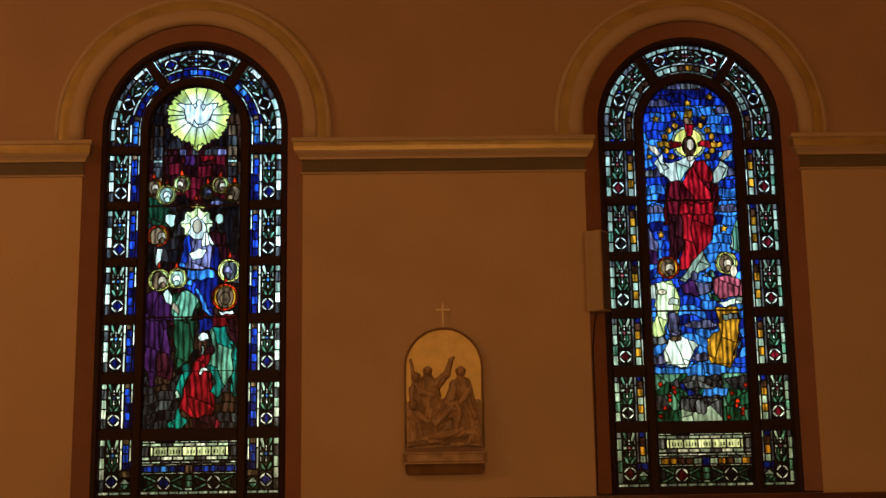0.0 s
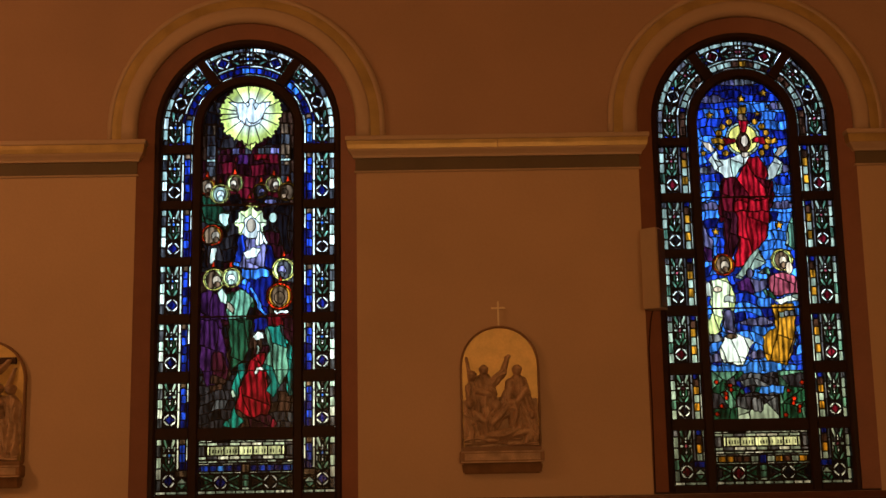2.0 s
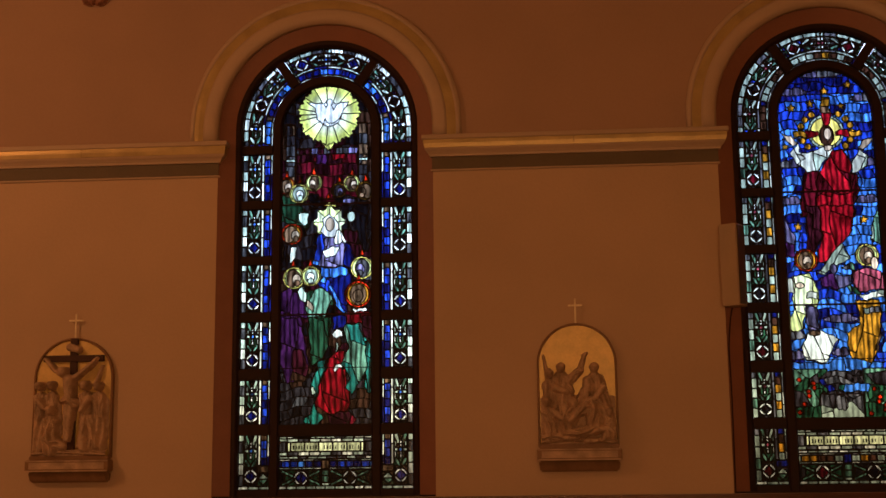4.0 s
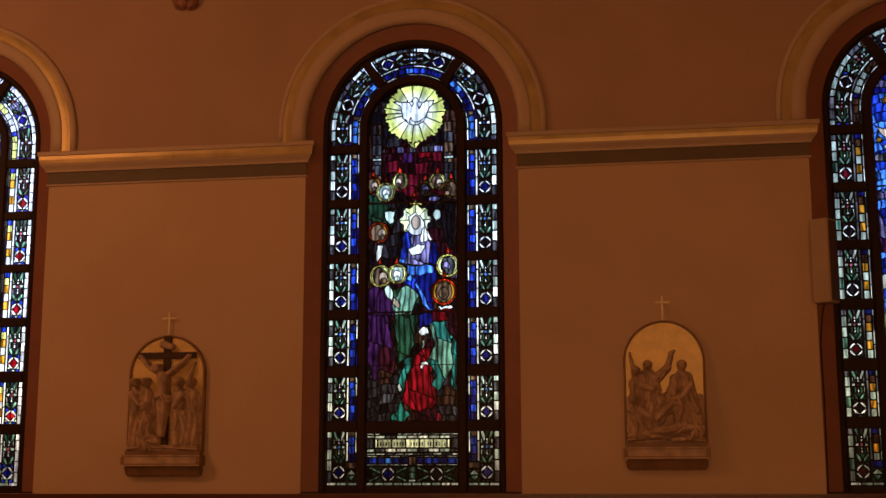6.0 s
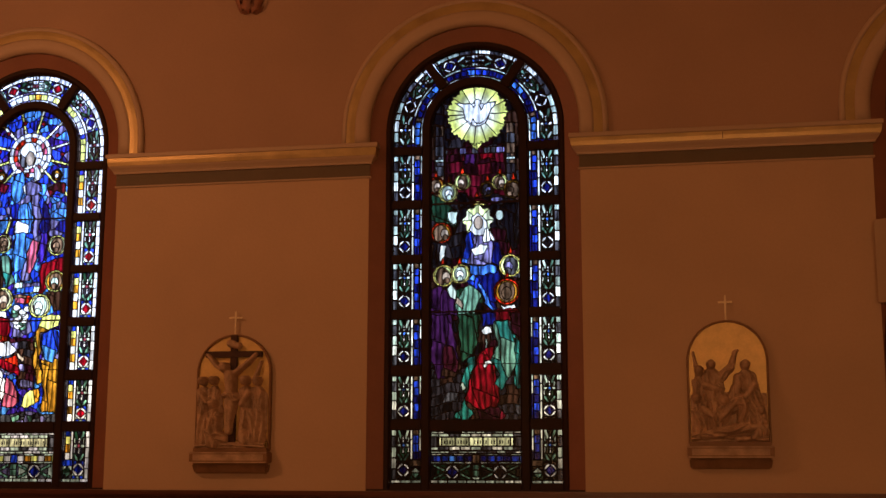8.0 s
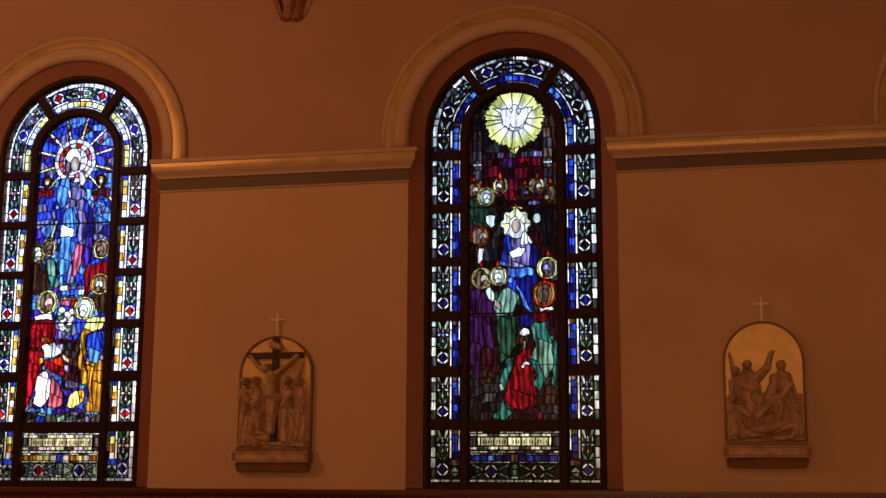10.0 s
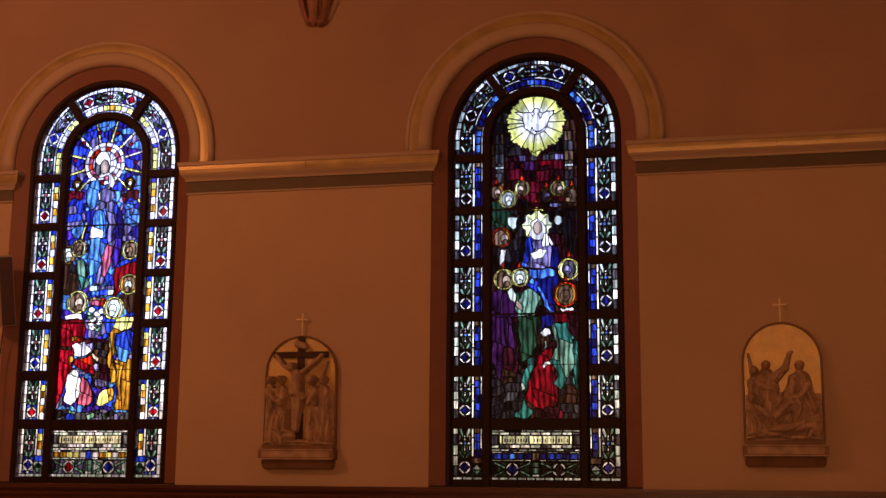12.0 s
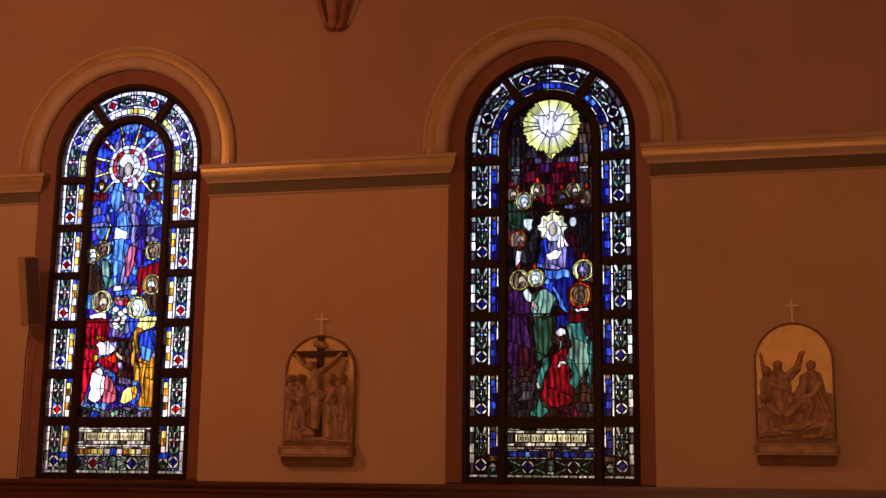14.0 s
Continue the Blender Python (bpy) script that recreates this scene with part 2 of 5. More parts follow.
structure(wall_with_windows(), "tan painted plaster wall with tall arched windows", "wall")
structure(box("wall_south", X0, X1, YB - 0.3, YB, 0, TOP, PLASTER), "plain tan plaster wall closing the church", "wall")
structure(box("wall_west", X0 - 0.3, X0, YB - 0.3, WALL_Y + 0.4, 0, TOP, PLASTER), "plain tan plaster end wall", "wall")
structure(box("wall_east", X1, X1 + 0.3, YB - 0.3, WALL_Y + 0.4, 0, TOP, PLASTER), "plain tan plaster end wall", "wall")
structure(box("floor", X0, X1, YB, WALL_Y, -0.3, 0, FLOOR), "dark wooden church floor", "floor")
structure(box("ceiling", X0 - 0.3, X1 + 0.3, YB - 0.3, WALL_Y + 0.4, TOP, TOP + 0.3, CEILING), "plain painted plaster ceiling", "ceiling")


def wainscot():
    top = structure(put("wainscot", None), "dark red-brown wooden wainscot with a moulded cap under the windows", "wainscot")
    box("boarding", X0, X1, 7.95, 7.998, 0, 1.532, WOOD, top)
    box("cap_rail", X0, X1, 7.90, 8.0, 1.597, 1.640, WOOD, top, 0.012)
    box("apron_moulding", X0, X1, 7.925, 8.0, 1.532, 1.595, WOOD, top, 0.02)


wainscot()


# ---- cornice between the windows ----
def cornice(xa, xb, end_a=True, end_b=True):
    """A moulded string course with a gilded fascia and a dark frieze, returned at the window openings."""
    top = structure(put("cornice", None), "painted plaster cornice with gilded fascia above a dark frieze", "cornice")

    def run(name, prof, mat, xs=None, label=""):
        verts, faces = [], []
        for p, z in prof:
            ea, eb = (p * 1.1 if end_a else 0), (p * 1.1 if end_b else 0)
            a, b = (xa - ea, xb + eb) if xs is None else (xs[0] if xs[0] is not None else xa - ea, xs[1] if xs[1] is not None else xb + eb)
            verts += [(a, WALL_Y + 0.03, z), (a, WALL_Y - p, z), (b, WALL_Y - p, z), (b, WALL_Y + 0.03, z)]
        k = len(prof)
        for s in range(k):
            t = (s + 1) % k
            for i in range(3):
                faces.append((4 * s + i, 4 * s + i + 1, 4 * t + i + 1, 4 * t + i))
        faces.append(tuple(4 * s for s in range(k)))
        faces.append(tuple(4 * s + 3 for s in range(k)))
        put(name, mesh_of(name, verts, faces, mat), top, None, label)

    run("lip", [(-0.02, 4.44), (0.070, 4.44), (0.076, 4.434), (0.076, 4.408), (0.070, 4.402), (-0.02, 4.402)], TRIM)
    mid = (xa + xb) / 2
    gold = [(-0.02, 4.401), (0.066, 4.401), (0.064, 4.37), (0.058, 4.337), (-0.02, 4.337)]
    run("gilded_fascia", gold, GILT, (None, mid - 0.0015), "tarnished gilded strip")
    run("gilded_fascia", gold, GILT, (mid + 0.0015, None), "tarnished gilded strip")
    run("cove", [(-0.02, 4.336), (0.056, 4.336), (0.050, 4.322), (0.036, 4.306), (0.026, 4.290), (0.022, 4.273), (-0.02, 4.273)], TRIM)
    run("frieze", [(-0.02, 4.272), (0.006, 4.272), (0.006, 4.173), (-0.02, 4.173)], OLIVE, None, "dull olive painted band")
    run("bead", [(-0.02, 4.172), (0.010, 4.172), (0.016, 4.166), (0.016, 4.160), (0.010, 4.155), (-0.02, 4.155)], TRIM)


cornice(X0, CENTRES[0] - OPEN, False, True)
cornice(CENTRES[0] + OPEN, CENTRES[1] - OPEN)
cornice(CENTRES[1] + OPEN, CENTRES[2] - OPEN)
cornice(CENTRES[2] + OPEN, X1, True, False)


# ---- arch mouldings ----
def arch_moulding(cx):
    top = structure(put("arch_moulding", None, None, pose(cx, 0, 0)), "round painted arch moulding with a gilded band above the cornice", "moulding")
    z0, za = 4.441, 4.545
    arch_sweep("outer_fillet", [(1.092, 8.0), (1.092, 7.975), (1.084, 7.964), (1.068, 7.958), (1.050, 7.957), (1.050, 8.0)], z0, za, TRIM, top, smooth=True)
    arch_sweep("gilded_band", [(1.049, 8.0), (1.049, 7.9585), (1.015, 7.9555), (0.978, 7.9555), (0.978, 8.0)], z0, za, GILT, top, label="dull gilded band")
    arch_sweep("inner_roll", [(0.977, 8.0), (0.977, 7.954), (0.955, 7.949), (0.920, 7.947), (0.890, 7.952), (0.870, 7.966), (0.860, 7.985), (0.857, 8.01), (0.8635, 8.01), (0.8635, 8.0)], z0, za, TRIM, top, smooth=True)


for c in CENTRES:
    arch_moulding(c)



# ---- stained glass ----
class Canvas:
    """A leaded panel being laid out: which pane covers each spot, and of which glass."""

    def __init__(self, xa, xb, za, zb, cell=0.004):
        self.cell, self.xa, self.za = cell, xa, za
        nx, nz = round((xb - xa) / cell), round((zb - za) / cell)
        self.X, self.Z = np.meshgrid(xa + (np.arange(nx) + 0.5) * cell, za + (np.arange(nz) + 0.5) * cell)
        self.lab = np.full(self.X.shape, -1)
        self.colour = {}
        self.count = 0
        self.rng = np.random.default_rng(7)

    def paint(self, mask, colours, split=None):
        """Lays panes over mask; split numbers the pieces, colours are shared out among them in turn or by weight."""
        if isinstance(colours, str):
            colours = [colours]
        idx = np.zeros(self.X.shape, int) if split is None else split.astype(int)
        vals = np.unique(idx[mask])
        for v in vals:
            m = mask & (idx == v)
            self.lab[m] = self.count
            self.colour[self.count] = colours[int(self.rng.integers(len(colours)))] if len(vals) > 1 else colours[0]
            self.count += 1

    def oval(self, cx, cz, rx, rz=None):
        rz = rz or rx
        return ((self.X - cx) / rx) ** 2 + ((self.Z - cz) / rz) ** 2 < 1

    def poly(self, *pts):
        inside = np.zeros(self.X.shape, bool)
        X = self.X + 0.006 * np.sin(self.Z * 33) + 0.003 * np.sin(self.Z * 71 + 1)
        Z = self.Z + 0.005 * np.sin(self.X * 37) + 0.003 * np.sin(self.X * 83 + 2)
        for (xa, za), (xb, zb) in zip(pts, pts[1:] + pts[:1]):
            if za != zb:
                inside ^= ((za > Z) != (zb > Z)) & (X < (xb - xa) * (Z - za) / (zb - za) + xa)
        return inside

    def bricks(self, w, h, jitter=0.25, seed=1):
        """Piece numbers of a wandering coursed bond."""
        s = seed * 1.7
        zz = self.Z + jitter * h * np.sin(self.X * 9 + s) * 0.5 + jitter * h * 0.3 * np.sin(self.X * 25 + s * 2)
        row = np.floor(zz / h).astype(int)
        shift = np.abs(np.sin(row * 12.9898 + s)) * 43.7 % 1
        col = np.floor((self.X + jitter * w * 0.25 * np.sin(self.Z * 31 + s)) / w + shift).astype(int)
        return row * 1000 + col + 500000

    def cells(self, n, seed=1, squash=1.0):
        """Piece numbers of an irregular crazed layout."""
        r = np.random.default_rng(seed)
        x0, x1, z0, z1 = self.X.min(), self.X.max(), self.Z.min(), self.Z.max()
        best, idx = np.full(self.X.shape, 1e9), np.zeros(self.X.shape, int)
        for i, (a, b) in enumerate(zip(r.uniform(x0, x1, n), r.uniform(z0, z1, n))):
            d = (self.X - a) ** 2 + ((self.Z - b) * squash) ** 2
            idx[d < best] = i
            best = np.minimum(best, d)
        return idx

    def cloth(self, colours, width, *pts):
        """A piece of drapery: folds about width apart, running down it or slanting by a last plain number."""
        slant = 0.0
        if not isinstance(pts[-1], tuple):
            *pts, slant = pts
        fold = np.floor((self.X + slant * self.Z) / width + 0.3 * np.sin(self.Z * 15 + pts[0][0] * 40) + 60)
        course = np.floor((self.Z + 0.4 * self.X) / 0.30 + np.floor(fold / 3) * 0.37)
        self.paint(self.poly(*pts), [colours[0]] * len(colours) + list(colours), np.floor(fold / 3) * 100 + course)

    def halo(self, x, z, r, ring="gold", disc="yellow", n=9):
        ang = np.floor((np.arctan2(self.Z - z, self.X - x) / math.tau + 0.5) * n)
        self.paint(self.oval(x, z, r), [ring], ang)
        self.paint(self.oval(x, z, r * 0.84), disc)

    def head(self, x, z, r, hair="tan", face="skin", ring="gold", disc="yellow", flame=False, turn=0.25):
        """A haloed head as plain ovals."""
        if ring:
            self.halo(x, z, r * 1.42, ring, disc if disc not in ("grey", "flame") else "gold")
        hair = "tan" if hair == "brown" else hair
        face = "skin" if face == "brown" and turn else face
        self.paint(self.oval(x - r * turn * 0.3, z + r * 0.02, r * 0.90, r * 1.05) | self.oval(x - r * turn, z - r * 0.6, r * 0.5, r * 0.6), hair)
        self.paint(self.oval(x + r * turn * 1.0, z - r * 0.16, r * 0.54, r * 0.66), face)
        if turn:
            self.paint(self.oval(x + r * turn * 1.2, z - r * 0.66, r * 0.40, r * 0.40), hair)
        if flame:
            self.paint(self.poly((x - 0.018, z + r * 1.5), (x + 0.018, z + r * 1.5), (x + 0.004, z + r * 1.5 + 0.06)), "flame")


def merged_runs(lab):
    """Rectangles (label, column from, column to, row from, row to) that cover a grid of labels."""
    out, live = [], {}
    for r in range(lab.shape[0]):
        row = lab[r]
        cuts = np.flatnonzero(np.diff(row)) + 1
        a, now = 0, {}
        for b in (*cuts.tolist(), row.size):
            k = (int(row[a]), a, b)
            now[k] = live.pop(k, r)
            a = b
        out += [(*k, s, r) for k, s in live.items()]
        live = now
    out += [(*k, s, lab.shape[0]) for k, s in live.items()]
    return [o for o in out if o[0] >= 0]


def leaded_panel(name, c, parent, at=None, kit="b"):
    """Makes the canvas into lead cames, the panel itself, and one pane of glass for every piece."""
    lab = c.lab
    pad = np.pad(lab, 1, constant_values=-1)
    mid = pad[1:-1, 1:-1]
    edge = (mid != pad[1:-1, 2:]) | (mid != pad[2:, 1:-1]) | (mid != pad[1:-1, :-2]) | (mid != pad[:-2, 1:-1])
    if kit != "a" and name != "centre_light":  # heavier leads in the borders; window a's stay thin, glare put into their width
        edge[:, 1:] |= edge[:, :-1].copy()
        edge[1:, :] |= edge[:-1, :].copy()
    came = np.where(edge & (lab >= 0), 0, -1)
    verts, faces = [], []
    s, xa, za = c.cell, c.xa, c.za
    for _, a, b, r0, r1 in merged_runs(came):
        x0, x1, z0, z1, k = xa + a * s, xa + b * s, za + r0 * s, za + r1 * s, len(verts)
        verts += [(x0, -0.005, z0), (x1, -0.005, z0), (x1, -0.005, z1), (x0, -0.005, z1), (x0, 0.003, z0), (x1, 0.003, z0), (x1, 0.003, z1), (x0, 0.003, z1)]
        faces += [(k, k + 1, k + 2, k + 3), (k + 1, k + 5, k + 6, k + 2), (k + 4, k, k + 3, k + 7), (k + 3, k + 2, k + 6, k + 7), (k + 4, k + 5, k + 1, k)]
    me = bpy.data.meshes.new("came")
    me.from_pydata(verts, [], faces)
    me.materials.append(LEAD)
    panel = put(name, me, parent, at)
    quads = {}
    for l, a, b, r0, r1 in merged_runs(np.where(edge, -1, lab)):
        quads.setdefault(l, []).append((xa + a * s, xa + b * s, za + r0 * s, za + r1 * s))
    for l, qs in quads.items():
        v = [p for x0, x1, z0, z1 in qs for p in ((x0, 0, z0), (x1, 0, z0), (x1, 0, z1), (x0, 0, z1))]
        pm = bpy.data.meshes.new("pane")
        pm.from_pydata(v, [], [(4 * i, 4 * i + 1, 4 * i + 2, 4 * i + 3) for i in range(len(qs))])
        pm.materials.append(G[kit][c.colour[l]])
        put("pane", pm, panel)
    return panel


SCHEMES = {  # inner strip, accents, gems, field
    "a": dict(ground=["pale", "grey", "lilac", "black", "pale"], outer=["milk", "white", "milk"], tablet="lime", base=["white", "milk", "pale"], strip=["gold", "yellow", "yellow", "milk"], gems=("red", "deepblue"), star="pink", edge=["milk", "white", "lilac"], leaves=["leaf", "leaf", "green"], corner=["violet", "blue"], block="blue"),
    "b": dict(tablet="tablet", base=["pale", "white", "grey", "pale"], ground=["black", "green", "black"], outer=["white", "pale", "white", "pale", "grey"], strip=["blue", "blue", "sky", "deepblue"], gems=("deepblue", "black"), star="sky", edge=["white", "pale", "deepblue"], leaves=["leaf", "leaf", "pale"], corner=["deepblue", "black"], block="tan"),
    "c": dict(tablet="tablet", base=["pale", "white", "pale", "milk"], ground=["black", "green", "stone"], outer=["grey", "pale", "leaf", "pale"], strip=["gold", "brown", "brown", "pale"], gems=("crimson", "black"), star="pink", edge=["grey", "pale", "white"], leaves=["leaf", "leaf", "pale"], corner=["blue", "black"], block="deepblue"),
}
RO, RI, RC = 0.682, 0.438, 0.362


def border(c, u, v, mask, sch, gem, h=0.38):
    """The running ornament: blocks outside, a gem in a ring below a leafed cross, a coloured strip inside. u: from outside in; v: upwards, repeating."""
    w = RO - RI
    k, f = np.floor(v).astype(int) * 40 + 4000, v - np.floor(v)
    U, V = u * w, f * h
    mx = 0.405 * w
    d, side = np.abs(U - mx), (U > mx) * 1
    c.paint(mask, sch["ground"], k + np.floor(f * 3))
    c.paint(mask & (u < 0.185), sch["outer"], k + np.floor(f * 4.6))
    c.paint(mask & (u > 0.62) & (u < 0.715), sch["edge"], k + np.floor(f * 2.5))
    c.paint(mask & (u > 0.925), sch["edge"], k + np.floor(f * 3.5))
    strip = mask & (u >= 0.715) & (u <= 0.925)
    c.paint(strip, sch["strip"], k + np.floor(f * 5.5))
    c.paint(strip & (f > 0.89), sch["block"], k)
    motif = mask & (u >= 0.20) & (u <= 0.61)
    # splayed leaves rising from the ring, a second pair under the top
    up = V - 0.34 * h
    c.paint(motif & (up > 0) & (up < 0.088) & (np.abs(d - 0.004 - up * 0.55) < 0.012 * np.sin(np.clip(up / 0.088, 0, 1) * math.pi) + 0.005), sch["leaves"], k + side)
    dn = V - 0.80 * h
    c.paint(motif & (dn > 0) & (dn < 0.08) & (np.abs(d - 0.014 - dn * 0.35) < 0.016), sch["leaves"], k + 2 + side)
    c.paint(motif & (np.abs(d - 0.041) < 0.0075) & (V > 0.53 * h) & (V < 0.65 * h), ["pale", "white"], k + side)
    c.paint(motif & (np.abs(d - 0.040) < 0.0075) & (V > 0.74 * h) & (V < 0.86 * h), ["pale", "leaf"], k + side)
    # cross
    c.paint(motif & (d < 0.011) & (V > 0.52 * h) & (V < 0.86 * h), ["white", "milk", "pale"], k + np.floor(f * 5))
    c.paint(motif & (d < 0.050) & (np.abs(V - 0.69 * h) < 0.013), ["white", "pale"], k + side)
    c.paint(motif & (d + np.abs(V - 0.69 * h) < 0.020), sch["star"], k)
    # gem in its ring, coloured spandrels above it
    dv = V - 0.19 * h
    c.paint(motif & (V > 0.24 * h) & (V < 0.37 * h) & (d > 0.012), sch["corner"], k + side)
    c.paint(motif & (V < 0.05 * h) & (d > 0.015), sch["corner"], k + 4 + side)
    rr = np.hypot(U - mx, dv)
    sector = np.floor((np.arctan2(dv, U - mx) / math.tau + 0.5) * 4)
    c.paint(motif & (rr < 0.052), "milk", k + sector)
    c.paint(motif & (d + np.abs(dv) < 0.041), gem, k)


def border_rect(sch, gem, flip, z0, z1):
    c = Canvas(0, RO - RI, 0, z1 - z0)
    u = c.X / (RO - RI)
    u = u if flip else 1 - u
    tall = z1 - z0 > 0.4
    foot = c.Z < (0.030 if tall else -1)
    border(c, u, (c.Z - (0.030 if tall else 0)) / (z1 - z0 - (0.030 if tall else 0)) * 0.999, ~foot, sch, gem)
    if tall:  # the lowest panels stand on a pale foot, their strip ends in a block
        low = (u >= 0.62) & ~foot & (c.Z < 0.19)
        c.paint(low, sch["ground"], np.floor(c.Z / 0.07))
        c.paint(low & (np.abs(u - 0.81) + np.abs(c.Z - 0.085) * 4 < 0.19), sch["leaves"], (c.Z > 0.085) * 1)
        c.paint(low & (c.Z > 0.135), sch["block"])
        c.paint(foot, ["white", "pale"], np.floor(u * 3))
    return c


def border_arch(sch, gem, which):
    """A curved border panel: -1 and 1 rise from the cross bar, 0 sits on the crown."""
    if which == 0:
        c = Canvas(-0.37, 0.37, ZC + 0.35, ZC + RO)
    else:
        c = Canvas(*((-RO, -0.25) if which < 0 else (0.25, RO)), 4.425, ZC + 0.56)
    r, a = np.hypot(c.X, c.Z - ZC), np.arctan2(np.abs(c.X), c.Z - ZC)
    low = c.Z < ZC
    r = np.where(low, np.abs(c.X), r)
    u = (RO - r) / (RO - RI)
    band = (u > 0) & (u < 1)
    if which == 0:
        s = a * 0.57
        border(c, u, 0.72 - s / 0.40 + 3 + (c.X > 0) * 2, band & (a < radians(31)), sch, gem)
    else:
        s = np.where(low, c.Z - 4.425, ZC - 4.425 + (math.pi / 2 - a) * 0.57)
        border(c, u, (s - 0.27) / 0.40 + 3, band & (low | (a > radians(38.8))), sch, gem)
    return c


def light_canvas():
    c = Canvas(-RC, RC, 2.192, ZC + RC)
    c.inside = (c.Z < ZC) | (np.hypot(c.X, c.Z - ZC) < RC)
    return c


def pentecost():
    c = light_canvas()
    c.paint(c.inside, ["maroon", "black", "stone", "black", "brown"], c.bricks(0.12, 0.10, 0.3, 2))
    c.paint(c.inside & (c.Z < 2.60), ["stone", "grey", "stone", "brown", "stone"], c.bricks(0.10, 0.075, 0.5, 3))
    c.paint(c.inside & (np.abs(c.X) < 0.25) & (c.Z > 3.95) & (c.Z < 4.36), ["maroon", "crimson", "maroon", "crimson"], c.bricks(0.115, 0.095, 0.25, 4))
    c.paint(c.poly((0.037, 4.380), (0.151, 4.375), (0.158, 4.299), (0.039, 4.304)), "red")
    c.paint(c.poly((-0.091, 4.362), (-0.005, 4.358), (0.001, 4.261), (-0.088, 4.265)), "purple")
    for s in (-1, 1):
        side = c.inside & (np.abs(c.X - s * 0.295) < 0.036)
        c.paint(side & (c.Z > 4.00) & (c.Z < 4.60), ["grey", "stone", "tan", "grey"], c.bricks(0.3, 0.085, 0.1, 5))
        c.paint(side & (np.abs(c.Z - 4.30) < 0.012), "pale")
    c.paint(c.inside & (np.abs(c.X) < 0.245) & (np.abs(c.Z - 4.375) < 0.026), ["grey", "lilac", "maroon", "grey"], c.bricks(0.05, 0.2, 0.1, 6))
    # dove in a burst of light
    bx, bz = 0.018, 4.680
    a, r = np.arctan2(c.Z - bz, c.X - bx), np.hypot(c.X - bx, c.Z - bz)
    c.paint(c.poly((-0.071, 4.491), (0.104, 4.483), (0.056, 4.420), (0.016, 4.376), (-0.031, 4.424)), "burst", np.floor((c.X - bx) * 26 + 50))
    c.paint((r < 0.246 + 0.008 * np.cos(a * 15) + 0.007 * np.sin(a * 41) + 0.006 * np.sin(a * 7)) & c.inside, "burst", np.floor((a / math.tau + 0.5) * 15 + 0.5))
    c.paint(r < 0.100, "milk", (c.X > bx) * 1)
    c.paint(c.poly((-0.158, 4.788), (-0.030, 4.764), (-0.006, 4.717), (-0.020, 4.595), (-0.078, 4.639), (-0.105, 4.736)) | c.poly((0.185, 4.780), (0.074, 4.762), (0.045, 4.714), (0.041, 4.600), (0.105, 4.637), (0.134, 4.723)) | c.oval(0.018, 4.683, 0.036, 0.080) | c.oval(0.023, 4.781, 0.027, 0.027), "milk")
    # standing company behind
    c.cloth(["green", "teal", "black", "stone"], 0.06, (-0.363, 4.014), (-0.266, 4.002), (-0.225, 3.927), (-0.145, 3.876), (-0.153, 3.730), (-0.258, 3.782), (-0.362, 3.802))
    c.cloth(["black", "green", "stone", "black"], 0.055, (0.214, 3.902), (0.254, 3.941), (0.372, 3.945), (0.378, 3.760), (0.328, 3.539), (0.281, 3.540), (0.252, 3.716), (0.197, 3.766))
    c.cloth(["stone", "black", "maroon"], 0.05, (-0.161, 4.039), (-0.064, 4.019), (-0.049, 3.921), (-0.129, 3.907))
    c.cloth(["black", "stone"], 0.05, (0.048, 3.998), (0.167, 4.009), (0.254, 3.990), (0.222, 3.918), (0.095, 3.931))
    c.paint(c.poly((-0.225, 3.862), (-0.137, 3.875), (-0.153, 3.795), (-0.193, 3.756), (-0.217, 3.797)), "pale")
    c.paint(c.oval(0.178, 3.960, 0.05, 0.022), "lilac")
    c.paint(c.oval(0.199, 3.831, 0.033, 0.042), "pale")
    c.head(-0.322, 4.091, 0.050, "tan", "skin", "flame", "gold", True, 0.2)
    c.head(-0.104, 4.115, 0.048, "tan", "skin", "yellow", "lime", True, -0.25)
    c.head(-0.222, 4.028, 0.056, "pale", "milk", "yellow", "lime", True, 0.1)
    c.head(0.096, 4.048, 0.042, "stone", "lilac", "gold", "brown", True, 0.3)
    c.head(0.204, 4.102, 0.047, "tan", "skin", "yellow", "lime", True, 0.3)
    c.head(0.308, 4.039, 0.052, "brown", "tan", "gold", "brown", True, -0.4)
    # the seated figure in blue, in a scalloped glory
    c.paint(c.poly((-0.061, 3.924), (0.015, 3.957), (0.103, 3.918)), ["gold", "yellow", "gold"], np.floor(c.X * 26 + 50))
    mx, mz = 0.024, 3.792
    ang, hr = np.arctan2(c.Z - mz, c.X - mx), np.hypot(c.X - mx, c.Z - mz)
    c.paint(hr < 0.118 + 0.012 * np.cos(ang * 8), ["lime", "tablet"], np.floor((ang / math.tau + 0.5) * 8))
    c.paint(c.poly((-0.004, 3.987), (0.038, 3.985), (0.016, 4.032)), "flame")
    c.cloth(["deepblue", "blue", "black", "deepblue"], 0.075, (0.020, 3.357), (0.193, 3.376), (0.216, 3.273), (0.161, 3.195), (0.183, 3.035), (0.120, 3.063), (0.058, 3.166), (-0.004, 3.278))
    c.cloth(["blue", "sky", "blue"], 0.06, (-0.066, 3.682), (-0.002, 3.701), (-0.015, 3.565), (-0.048, 3.438), (-0.102, 3.456), (-0.088, 3.583), 0.2)
    c.cloth(["blue", "deepblue", "blue"], 0.06, (0.125, 3.633), (0.181, 3.607), (0.226, 3.494), (0.186, 3.416), (0.139, 3.441), (0.127, 3.545), -0.3)
